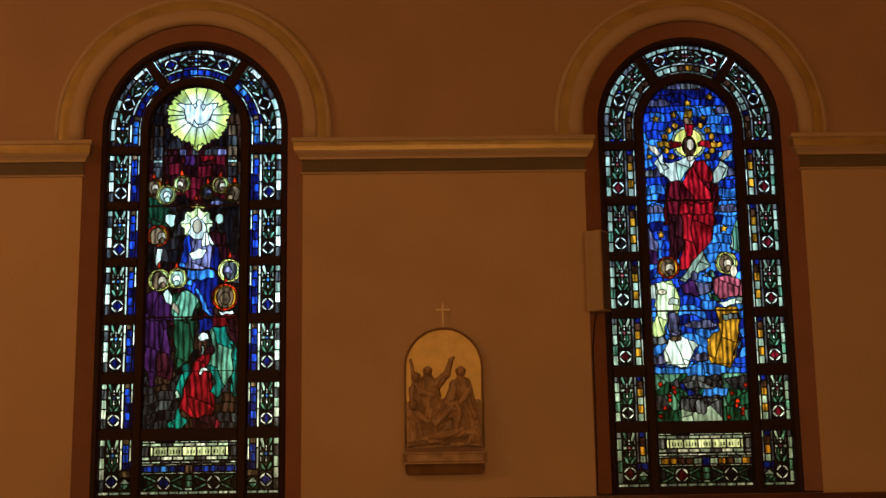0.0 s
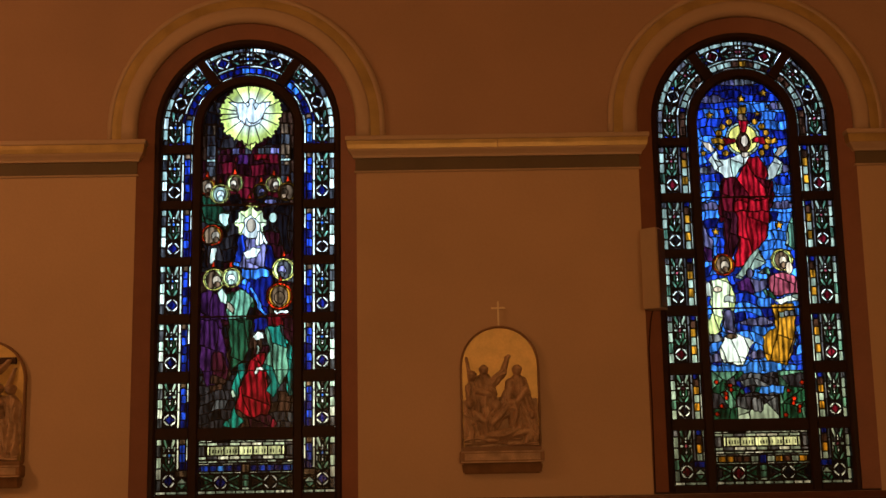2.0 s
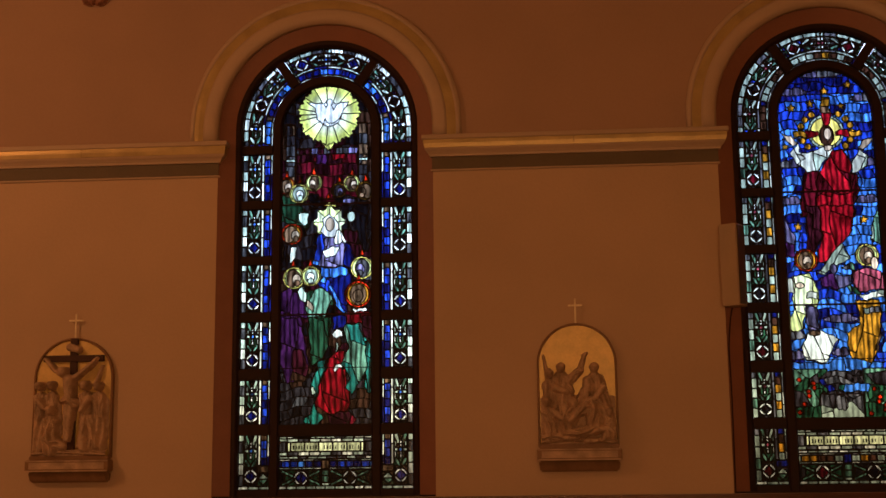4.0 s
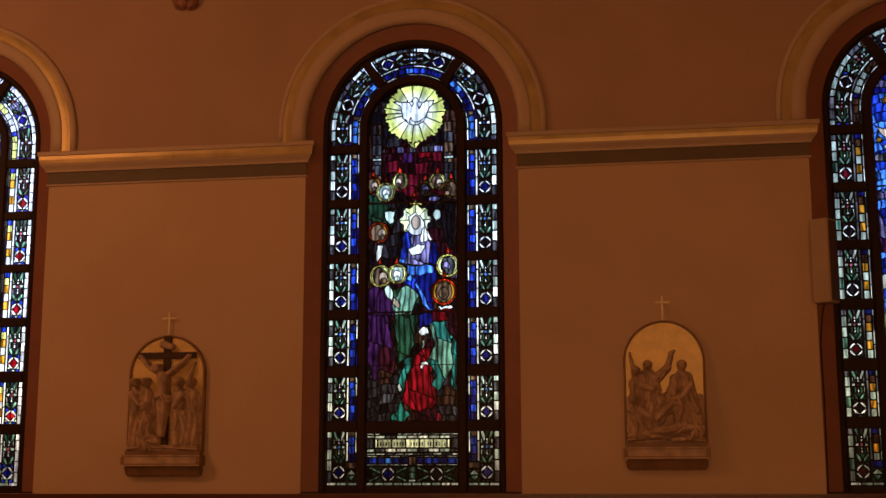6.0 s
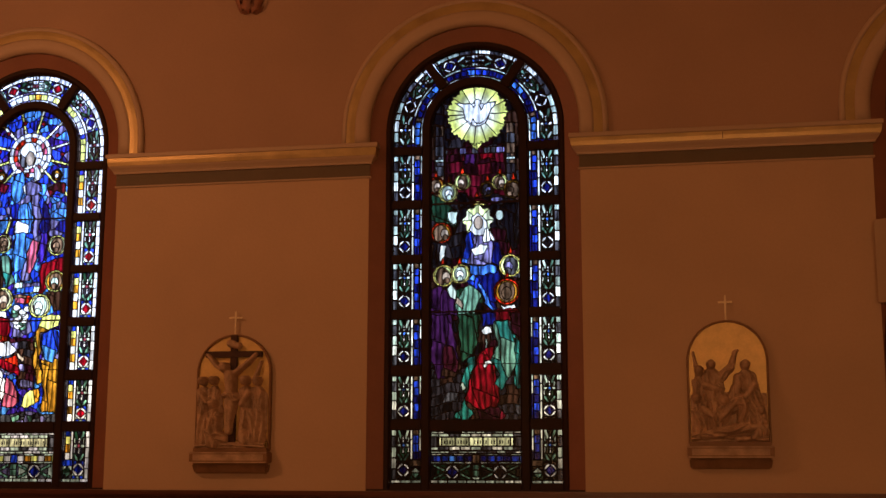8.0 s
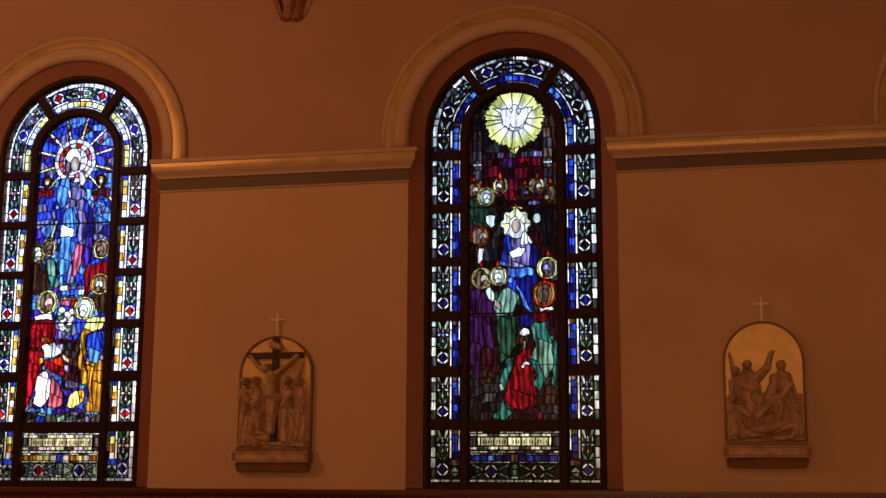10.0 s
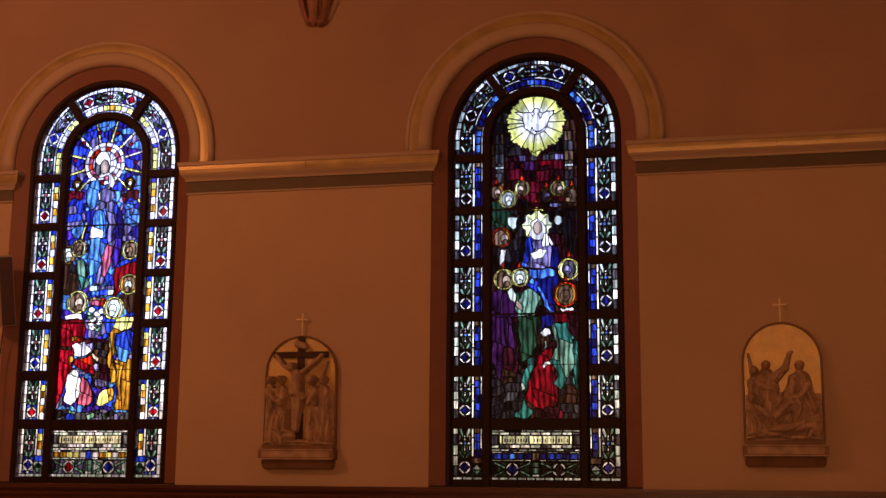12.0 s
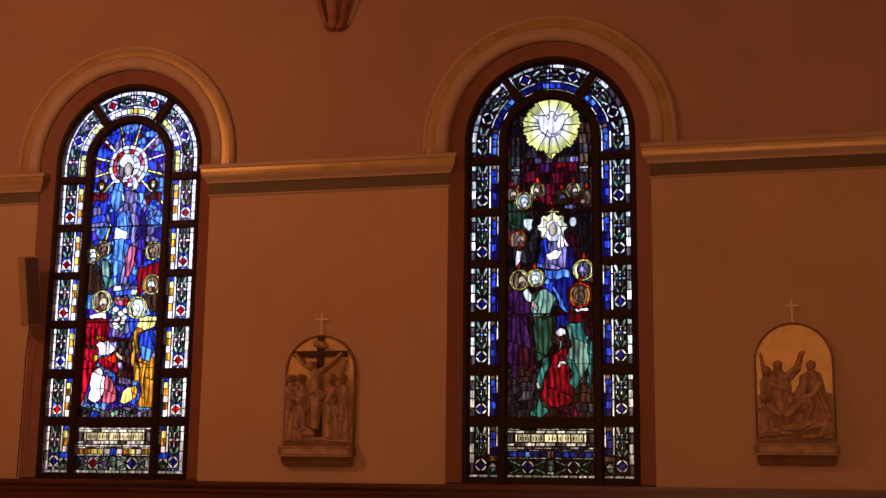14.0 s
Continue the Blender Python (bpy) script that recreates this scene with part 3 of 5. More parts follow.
    c.cloth(["lilac", "lilac"], 0.05, (-0.002, 3.669), (0.093, 3.698), (0.140, 3.608), (0.142, 3.430), (-0.059, 3.429), (-0.026, 3.565))
    c.paint(c.poly((-0.038, 3.550), (0.045, 3.603), (0.100, 3.577), (0.076, 3.527), (-0.003, 3.501)), "white")
    c.cloth(["sky", "blue", "sky"], 0.09, (-0.048, 3.419), (0.162, 3.429), (0.173, 3.359), (0.059, 3.346), (-0.048, 3.346))
    c.cloth(["sky", "blue"], 0.05, (-0.064, 3.296), (-0.019, 3.349), (0.043, 3.309), (0.015, 3.230), (-0.036, 3.244))
    c.paint(c.poly((0.020, 3.278), (0.043, 3.285), (0.121, 3.110), (0.170, 3.057), (0.144, 3.047), (0.089, 3.111)), "sky")
    c.paint(c.poly((-0.046, 3.703), (-0.025, 3.815), (0.023, 3.858), (0.075, 3.822), (0.094, 3.738), (0.169, 3.631), (0.148, 3.616), (0.093, 3.690), (0.046, 3.667), (-0.002, 3.674)), "milk")
    c.paint(c.oval(0.027, 3.772, 0.036, 0.055), "skin")
    c.paint(c.poly((0.081, 3.722), (0.106, 3.725), (0.134, 3.621), (0.101, 3.606), (0.064, 3.614)), "white", (c.X > 0.093) * 1)
    # the rest of the company
    c.cloth(["black", "stone", "black"], 0.05, (-0.346, 3.624), (-0.242, 3.629), (-0.186, 3.506), (-0.178, 3.426), (-0.346, 3.439))
    c.paint(c.poly((-0.293, 3.598), (-0.245, 3.596), (-0.250, 3.508), (-0.277, 3.453), (-0.293, 3.510)), "white")
    c.head(-0.277, 3.699, 0.060, "tan", "skin", "flame", "gold", False, 0.45)
    c.cloth(["grey", "stone", "black"], 0.05, (0.311, 3.412), (0.374, 3.434), (0.376, 3.308), (0.279, 3.318))
    c.head(0.283, 3.416, 0.064, "grey", "lilac", "yellow", "lime", True, -0.2)
    c.cloth(["purple", "maroon", "violet", "maroon"], 0.06, (-0.367, 3.224), (-0.290, 3.278), (-0.210, 3.236), (-0.147, 3.108), (-0.128, 3.025), (-0.366, 3.030), -0.2)
    c.cloth(["green", "leaf", "green", "black"], 0.06, (-0.170, 3.235), (-0.028, 3.263), (0.043, 3.198), (0.077, 3.087), (0.054, 3.022), (-0.147, 3.026), -0.3)
    c.paint(c.poly((-0.234, 3.236), (-0.186, 3.270), (-0.155, 3.211), (-0.166, 3.152), (-0.207, 3.157)), "pale")
    c.paint(c.poly((-0.163, 3.184), (-0.087, 3.114), (-0.100, 3.075), (-0.155, 3.132)), "skin")
    c.head(-0.258, 3.345, 0.062, "brown", "skin", "yellow", "lime", True, 0.35)
    c.head(-0.121, 3.358, 0.056, "pale", "milk", "yellow", "lime", True, -0.05)
    c.cloth(["red", "crimson", "maroon", "crimson"], 0.07, (0.144, 3.058), (0.230, 3.076), (0.342, 3.063), (0.384, 2.972), (0.151, 2.976))
    c.head(0.253, 3.206, 0.074, "tan", "tan", "flame", "gold", True, 0)
    c.paint(c.poly((0.207, 3.116), (0.246, 3.087), (0.323, 3.098), (0.331, 3.069), (0.230, 3.065)), "milk")
    # lower half
    c.cloth(["purple", "maroon", "purple", "brown"], 0.055, (-0.361, 3.031), (-0.203, 3.028), (-0.154, 2.780), (-0.121, 2.616), (-0.167, 2.527), (-0.303, 2.521), (-0.361, 2.668), 0.08)
    c.cloth(["brown", "maroon", "brown"], 0.05, (-0.256, 2.782), (-0.178, 2.764), (-0.121, 2.608), (-0.167, 2.527), (-0.273, 2.537))
    c.cloth(["green", "green", "black", "green"], 0.055, (-0.145, 3.035), (0.042, 3.031), (0.028, 2.875), (-0.014, 2.704), (-0.113, 2.649), (-0.129, 2.829))
    c.cloth(["deepblue", "black", "purple"], 0.06, (0.046, 3.039), (0.161, 3.037), (0.152, 2.939), (0.061, 2.932))
    c.cloth(["maroon", "crimson", "maroon"], 0.07, (0.267, 3.035), (0.373, 3.033), (0.374, 2.821), (0.306, 2.871))
    c.cloth(["teal", "green", "black"], 0.035, (0.290, 2.887), (0.341, 2.821), (0.371, 2.643), (0.350, 2.434), (0.314, 2.426), (0.306, 2.611))
    c.cloth(["red", "red", "crimson"], 0.06, (0.077, 2.752), (0.150, 2.767), (0.160, 2.581), (0.196, 2.355), (0.171, 2.272), (0.025, 2.273), (-0.086, 2.349), (-0.023, 2.566), (0.027, 2.704), 0.3)
    c.cloth(["maroon", "crimson", "maroon"], 0.07, (0.005, 2.273), (0.187, 2.291), (0.238, 2.227), (0.194, 2.182), (0.040, 2.183))
    c.cloth(["teal", "teal", "leaf"], 0.05, (0.140, 2.968), (0.250, 2.978), (0.293, 2.887), (0.328, 2.659), (0.286, 2.531), (0.196, 2.427), (0.156, 2.471), (0.197, 2.548), (0.122, 2.649), (0.175, 2.775), 0.2)
    c.cloth(["teal", "leaf"], 0.05, (-0.063, 2.673), (0.003, 2.699), (-0.036, 2.534), (-0.086, 2.389), (-0.113, 2.486), 0.2)
    c.cloth(["teal", "leaf", "teal"], 0.05, (-0.086, 2.370), (-0.057, 2.276), (-0.015, 2.241), (-0.070, 2.183), (-0.175, 2.216), (-0.168, 2.253), (-0.119, 2.273), 0.4)
    c.paint(c.poly((-0.121, 2.470), (-0.092, 2.494), (-0.086, 2.437), (-0.118, 2.422)), "pale")
    c.paint(c.oval(0.087, 2.833, 0.036, 0.06), "brown")
    c.paint(c.poly((0.048, 2.900), (0.091, 2.932), (0.135, 2.914), (0.135, 2.874), (0.094, 2.861), (0.064, 2.875)), "milk")
    c.paint(c.poly((0.071, 2.826), (0.090, 2.829), (0.093, 2.757), (0.077, 2.757)), "pale")
    c.paint(c.poly((0.051, 2.622), (0.076, 2.659), (0.122, 2.649), (0.133, 2.616), (0.092, 2.627), (0.067, 2.601)), "milk")
    c.lab[~c.inside] = -1
    return c


def ascension():
    c = light_canvas()
    c.paint(c.inside, ["blue", "sky", "sky", "deepblue", "blue", "sky"], c.bricks(0.115, 0.075, 0.55, 11))
    c.paint(c.inside & (c.Z > 4.72), ["deepblue", "blue", "deepblue"], c.bricks(0.115, 0.075, 0.55, 11))

    def cloud(x, z, w):
        c.paint(c.inside & (c.oval(x, z, w, 0.026) | c.oval(x + w * 0.3, z + 0.018, w * 0.4, 0.026) | c.oval(x - w * 0.35, z + 0.012, w * 0.35, 0.024)), ["lilac", "grey", "lilac"], np.floor((c.X - x) / 0.08 + 40))

    cloud(-0.043, 4.882, 0.20)
    cloud(-0.239, 4.737, 0.11)
    cloud(0.297, 4.676, 0.10)
    cloud(-0.295, 4.155, 0.09)
    cloud(0.295, 4.158, 0.08)
    cloud(-0.309, 3.860, 0.10)
    cloud(0.278, 3.862, 0.10)
    cloud(0.021, 2.937, 0.13)
    cloud(-0.329, 2.813, 0.08)
    cloud(-0.336, 2.659, 0.08)
    cloud(0.007, 2.680, 0.07)
    c.cloth(["purple", "stone", "lilac"], 0.06, (-0.373, 3.758), (-0.291, 3.597), (-0.287, 3.438), (-0.367, 3.417), (-0.383, 3.553))
    c.cloth(["leaf", "grey", "pale"], 0.05, (0.337, 3.772), (0.382, 3.772), (0.377, 3.498), (0.278, 3.544))
    c.cloth(["lilac", "purple", "violet"], 0.07, (-0.118, 3.256), (-0.016, 3.288), (0.128, 3.264), (0.102, 3.197), (-0.011, 3.165), (-0.110, 3.199))

    def star(x, z, r=0.030):
        a, q = np.arctan2(c.Z - z, c.X - x), np.hypot(c.X - x, c.Z - z)
        c.paint((q < r * (0.80 + 0.26 * np.cos(a * 5 - 1.57))) & c.inside, "gold")

    star(0.007, 4.744)
    star(0.186, 4.791)
    star(-0.111, 4.643)
    star(-0.259, 4.610)
    star(0.127, 4.619, 0.024)
    star(-0.322, 4.300, 0.024)
    star(-0.259, 3.660)
    star(0.243, 3.705)
    nx, nz = -0.001, 4.412
    for i in range(-2, 12):
        if i not in (4, 5):
            t = i * 0.36 - 0.05
            c.paint(c.oval(nx + 0.200 * math.cos(t), nz + 0.165 * math.sin(t), 0.025, 0.025), "gold")
    # cross nimbus
    c.paint(c.poly((-0.020, 4.695), (0.042, 4.695), (0.039, 4.566), (-0.030, 4.566)), ["gold", "tan"], np.floor(c.Z / 0.06))
    c.paint(c.poly((-0.249, 4.421), (-0.151, 4.420), (-0.153, 4.373), (-0.251, 4.375)) | c.poly((0.173, 4.416), (0.275, 4.415), (0.272, 4.373), (0.170, 4.374)), "gold", (c.X > nx) * 1)
    c.halo(nx, nz, 0.140, "pale", "yellow", 12)
    c.paint(c.poly((-0.034, 4.566), (0.049, 4.566), (0.021, 4.461), (-0.017, 4.461)), "red")
    c.paint(c.poly((-0.150, 4.433), (-0.057, 4.415), (-0.059, 4.384), (-0.154, 4.366)) | c.poly((0.177, 4.430), (0.075, 4.414), (0.073, 4.383), (0.174, 4.362)), "red", (c.X > nx) * 1)
    # red-robed central form with raised white sleeves
    c.cloth(["crimson", "maroon", "purple"], 0.06, (-0.176, 4.096), (-0.073, 4.114), (-0.065, 3.904), (-0.111, 3.730), (-0.232, 3.732), (-0.210, 3.982))
    c.cloth(["crimson", "maroon", "crimson"], 0.06, (0.150, 4.073), (0.225, 4.073), (0.210, 3.882), (0.131, 3.727), (0.110, 3.864))
    c.cloth(["white", "pale", "milk", "pale"], 0.035, (-0.093, 4.265), (-0.007, 4.294), (0.067, 4.267), (-0.032, 4.171), (-0.082, 4.105), (-0.167, 4.096), (-0.248, 4.164), (-0.232, 4.231), 0.2)
    c.cloth(["white", "pale"], 0.03, (-0.281, 4.247), (-0.227, 4.328), (-0.206, 4.254), (-0.171, 4.202), (-0.239, 4.151), 0.5)
    c.paint(c.poly((-0.343, 4.410), (-0.275, 4.390), (-0.234, 4.328), (-0.266, 4.299), (-0.308, 4.352)), "skin")
    c.cloth(["white", "pale", "milk"], 0.03, (0.204, 4.203), (0.254, 4.261), (0.312, 4.210), (0.284, 4.126), (0.187, 4.069), (0.172, 4.140), -0.5)
    c.paint(c.poly((0.240, 4.280), (0.278, 4.342), (0.354, 4.350), (0.317, 4.299), (0.277, 4.255)), "skin")
    c.cloth(["crimson", "crimson", "red"], 0.055, (0.052, 4.267), (0.123, 4.262), (0.174, 4.169), (0.166, 4.016), (0.140, 3.902), (0.101, 3.864), (-0.103, 3.886), (-0.100, 4.019), (-0.033, 4.152), 0.5)
    c.cloth(["red", "red", "crimson", "red"], 0.06, (-0.107, 3.886), (-0.044, 3.942), (0.112, 3.902), (0.180, 3.939), (0.177, 3.727), (-0.102, 3.730))
    c.cloth(["red", "red", "crimson", "red"], 0.06, (-0.089, 3.823), (0.173, 3.820), (0.153, 3.626), (0.064, 3.524), (-0.062, 3.379), (-0.138, 3.380), (-0.078, 3.594))
    c.cloth(["maroon", "crimson", "maroon"], 0.05, (-0.190, 3.824), (-0.089, 3.823), (-0.083, 3.594), (-0.134, 3.459), (-0.200, 3.482))
    c.paint(c.oval(0.002, 4.383, 0.055, 0.082), "brown")
    c.paint(c.oval(0.012, 4.395, 0.030, 0.048), "skin")
    c.paint(c.poly((-0.029, 4.306), (0.041, 4.306), (0.029, 4.263), (-0.012, 4.264)), "skin")
    c.cloth(["pale", "white", "leaf", "lilac"], 0.035, (-0.127, 3.296), (-0.019, 3.435), (0.065, 3.536), (0.118, 3.399), (0.033, 3.366), (-0.072, 3.282), -0.5)
    c.paint(c.oval(-0.012, 3.326, 0.026, 0.04), "lilac")
    # two attendants
    c.cloth(["lime", "tablet", "yellow", "tablet"], 0.045, (-0.317, 3.281), (-0.183, 3.290), (-0.125, 3.110), (-0.156, 3.032), (-0.235, 3.045), (-0.266, 2.867), (-0.349, 2.844), (-0.384, 2.902), (-0.325, 3.024), (-0.332, 3.169), 0.1)
    c.cloth(["white", "milk"], 0.04, (-0.379, 3.241), (-0.327, 3.263), (-0.324, 3.146), (-0.377, 3.143))
    c.cloth(["white", "lilac"], 0.04, (-0.224, 3.145), (-0.150, 3.155), (-0.137, 3.104), (-0.215, 3.096))
    c.cloth(["lilac", "white"], 0.04, (-0.249, 3.029), (-0.156, 3.037), (-0.143, 2.855), (-0.223, 2.851))
    c.cloth(["milk", "white", "milk", "white"], 0.035, (-0.241, 2.834), (-0.138, 2.859), (-0.014, 2.782), (-0.047, 2.710), (-0.118, 2.607), (-0.265, 2.625), (-0.282, 2.724), 0.25)
    c.paint(c.oval(-0.184, 2.833, 0.045, 0.020), "tan")
    c.paint(c.oval(-0.272, 3.202, 0.034, 0.022), "skin")
    c.head(-0.214, 3.397, 0.062, "tan", "skin", "flame", "gold", False, 0.15)
    c.cloth(["leaf", "green", "grey"], 0.04, (0.047, 3.339), (0.134, 3.370), (0.157, 3.302), (0.097, 3.316))
    c.cloth(["leaf", "green", "grey"], 0.04, (0.075, 3.197), (0.178, 3.162), (0.186, 3.117), (0.099, 3.141))
    c.cloth(["pink", "red", "pink"], 0.055, (0.141, 3.293), (0.221, 3.337), (0.364, 3.290), (0.363, 3.164), (0.166, 3.144), (0.125, 3.208))
    c.cloth(["white", "pale", "lilac"], 0.05, (0.168, 3.113), (0.356, 3.160), (0.364, 3.104), (0.218, 3.081))
    c.cloth(["gold", "yellow", "gold", "tan"], 0.045, (0.140, 3.077), (0.318, 3.080), (0.321, 2.915), (0.290, 2.694), (0.223, 2.607), (0.090, 2.583), (0.073, 2.675), (0.055, 2.830), (0.169, 2.895), -0.2)
    c.paint(c.poly((0.192, 3.023), (0.319, 3.026), (0.321, 2.981), (0.187, 2.979)), ["grey", "pale"], np.floor(c.X / 0.04 + 40))
    c.head(0.249, 3.427, 0.062, "tan", "skin", "yellow", "lime", False, 0.15)
    c.paint(c.oval(0.301, 3.363, 0.028, 0.05), "skin")
    # garden below
    low = c.inside & (c.Z < 2.559)
    c.paint(low, ["stone", "grey", "stone", "deepblue", "grey"], c.bricks(0.11, 0.055, 0.9, 33))
    c.cloth(["sky", "lilac", "sky"], 0.10, (-0.375, 2.616), (-0.108, 2.601), (-0.006, 2.654), (0.223, 2.607), (0.198, 2.546), (-0.045, 2.541), (-0.286, 2.544), (-0.377, 2.572))
    for k, (x0, x1) in enumerate(((-1, -0.14), (0.16, 1))):
        c.paint(low & (c.X > x0) & (c.X < x1 + 0.03 * np.sin(c.Z * 40)), ["green", "leaf", "green", "green", "stone"], c.cells(190, 31 + k, 1.1))
    c.paint(c.inside & (np.abs(c.X + 0.01) < 0.16) & (c.Z < 2.370), ["grey", "stone", "grey", "pale"], c.cells(110, 34, 1.4))
    c.cloth(["teal", "sky", "teal"], 0.09, (-0.032, 2.444), (0.196, 2.445), (0.193, 2.384), (-0.035, 2.388))
    c.paint(c.oval(-0.031, 2.305, 0.030, 0.055) | c.oval(0.004, 2.300, 0.028, 0.055), "grey", (c.X > 0.020) * 1)
    for i in range(14):
        s = -1 if i % 2 else 1
        c.paint(c.inside & c.oval(s * (0.20 + 0.15 * ((i * 0.37) % 1)), 2.22 + 0.28 * ((i * 0.61) % 1), 0.017), "flame")
    c.lab[~c.inside] = -1
    return c


def assumption():
    c = light_canvas()
    c.paint(c.inside, ["blue", "sky", "blue", "lilac", "sky", "violet", "deepblue"], c.cells(330, 41, 1.15))
    hx, hz = -0.012, 4.509
    a, r = np.arctan2(c.Z - hz, c.X - hx), np.hypot(c.X - hx, c.Z - hz)
    for i in range(12):
        d = np.abs((a - i * math.tau / 12 - 0.26 + math.pi) % math.tau - math.pi)
        c.paint(c.inside & (d * r < 0.012) & (r < (0.45 if i < 6 else 0.75)), ["yellow", "tablet"], np.floor(r / 0.12))
    for i in range(9):
        c.paint(c.inside & c.oval(hx + 0.30 * math.cos(i * 0.6), hz + 0.30 * math.sin(i * 0.6), 0.018), "red")
    ang = np.floor((a / math.tau + 0.5) * 16)
    c.paint(r < 0.200, ["white", "milk", "milk", "lime"], ang)
    c.paint(r < 0.160, ["flame", "pink", "milk", "pink"], ang)
    c.paint(r < 0.118, ["milk", "white"], np.floor((a / math.tau + 0.5) * 9))
    c.cloth(["crimson", "red", "maroon"], 0.05, (-0.373, 4.265), (-0.282, 4.279), (-0.192, 4.239), (-0.236, 4.168), (-0.307, 4.207), (-0.377, 4.146))
    c.cloth(["crimson", "red", "maroon"], 0.05, (0.167, 4.206), (0.250, 4.257), (0.342, 4.244), (0.328, 4.145), (0.254, 4.185), (0.190, 4.142))
    c.head(-0.275, 4.323, 0.036, "gold", "milk", "yellow", "lime", False, 0)
    c.head(0.246, 4.321, 0.036, "gold", "milk", "yellow", "lime", False, 0)
    # blue-robed central form
    c.cloth(["deepblue", "blue", "black"], 0.05, (-0.214, 4.131), (-0.148, 4.164), (-0.074, 4.053), (-0.102, 3.891), (-0.149, 3.875), (-0.168, 4.020))
    c.cloth(["deepblue", "blue", "violet"], 0.05, (0.093, 4.155), (0.186, 4.043), (0.219, 3.862), (0.167, 3.721), (0.111, 3.866))
    c.cloth(["sky", "sky", "teal"], 0.055, (-0.150, 4.338), (-0.075, 4.371), (-0.033, 4.233), (-0.095, 4.090), (-0.177, 4.071), (-0.175, 4.220), 0.2)
    c.cloth(["lilac", "brown", "lilac", "grey"], 0.045, (0.010, 4.158), (0.082, 4.182), (0.125, 3.937), (0.091, 3.723), (0.052, 3.724), (0.058, 3.939))
    c.cloth(["sky", "sky", "milk", "sky"], 0.05, (-0.084, 4.071), (0.002, 4.077), (0.049, 3.940), (0.024, 3.722), (-0.120, 3.726), (-0.113, 3.909))
    c.cloth(["sky", "blue", "teal", "sky"], 0.05, (-0.112, 3.820), (0.055, 3.815), (0.053, 3.623), (-0.012, 3.498), (-0.090, 3.468), (-0.127, 3.586))
    c.cloth(["lilac", "pink", "brown"], 0.05, (0.051, 3.772), (0.129, 3.791), (0.097, 3.580), (0.040, 3.401), (-0.039, 3.393), (-0.014, 3.540))
    c.cloth(["violet", "deepblue", "blue"], 0.06, (0.128, 3.812), (0.201, 3.810), (0.186, 3.598), (0.112, 3.516))
    c.cloth(["white", "lilac", "milk"], 0.045, (-0.065, 4.225), (0.017, 4.294), (0.107, 4.245), (0.120, 4.181), (0.026, 4.148), (-0.052, 4.161), 0.3)
    c.paint(c.oval(-0.034, 4.503, 0.078, 0.125), "milk")
    c.paint(c.poly((-0.104, 4.528), (-0.052, 4.471), (-0.037, 4.397), (-0.076, 4.399), (-0.105, 4.455)), "grey")
    c.paint(c.oval(-0.013, 4.478, 0.042, 0.065), "skin")
    c.paint(c.poly((0.030, 4.394), (0.058, 4.420), (0.102, 4.327), (0.076, 4.283), (0.032, 4.303)), "milk")
    c.paint(c.oval(-0.033, 4.333, 0.022, 0.022), "red")
    # company below
    c.cloth(["brown", "stone", "brown", "black"], 0.05, (-0.383, 3.572), (-0.281, 3.601), (-0.206, 3.503), (-0.205, 3.323), (-0.360, 3.306))
    c.cloth(["teal", "green", "leaf"], 0.05, (-0.244, 3.621), (-0.156, 3.619), (-0.092, 3.394), (-0.173, 3.343), (-0.211, 3.482))
    c.head(-0.325, 3.673, 0.060, "pale", "milk", "gold", "flame", False, 0.15)
    c.head(-0.219, 3.728, 0.056, "brown", "tan", "yellow", "lime", False, 0.2)
    c.cloth(["red", "crimson", "red"], 0.05, (0.145, 3.536), (0.228, 3.571), (0.355, 3.593), (0.370, 3.445), (0.224, 3.418), (0.183, 3.272), (0.137, 3.294))
    c.head(0.284, 3.701, 0.062, "brown", "tan", "yellow", "lime", False, -0.1)
    c.cloth(["brown", "stone", "grey"], 0.05, (0.215, 3.302), (0.372, 3.299), (0.375, 3.132), (0.281, 3.134))
    c.head(0.288, 3.389, 0.066, "tan", "pale", "yellow", "gold", False, -0.1)
    c.paint(c.poly((-0.100, 3.384), (0.143, 3.378), (0.148, 3.287), (-0.108, 3.293)), ["sky", "blue", "lilac", "pale"], c.bricks(0.08, 0.05, 0.4, 49))
    c.paint(c.poly((-0.084, 3.278), (0.081, 3.274), (0.064, 3.197), (-0.079, 3.200)), ["pink", "flame", "tan"], c.bricks(0.08, 0.05, 0.4, 50))
    c.paint(c.poly((-0.110, 2.908), (0.115, 2.904), (0.146, 2.476), (0.008, 2.477)), ["maroon", "brown", "lilac", "stone"], c.bricks(0.09, 0.065, 0.4, 51))
    fx, fz = -0.018, 3.067
    for i in range(15):
        c.paint(c.oval(fx + 0.07 * math.cos(i * 2.4) * (0.4 + 0.04 * i), fz - 0.07 + 0.012 * i, 0.034, 0.026), "milk" if i % 3 else "leaf")
    c.cloth(["red", "red", "crimson", "red"], 0.065, (-0.349, 3.080), (-0.121, 3.079), (-0.106, 2.912), (-0.191, 2.830), (-0.207, 2.675), (-0.294, 2.459), (-0.355, 2.265), (-0.377, 2.771), 0.15)
    c.cloth(["red", "flame", "red"], 0.07, (-0.184, 2.726), (-0.021, 2.755), (0.006, 2.580), (-0.091, 2.612), (-0.196, 2.675), 0.2)
    c.cloth(["milk", "white", "milk"], 0.05, (-0.252, 2.603), (-0.178, 2.644), (-0.113, 2.540), (-0.113, 2.437), (-0.194, 2.311), (-0.281, 2.356))
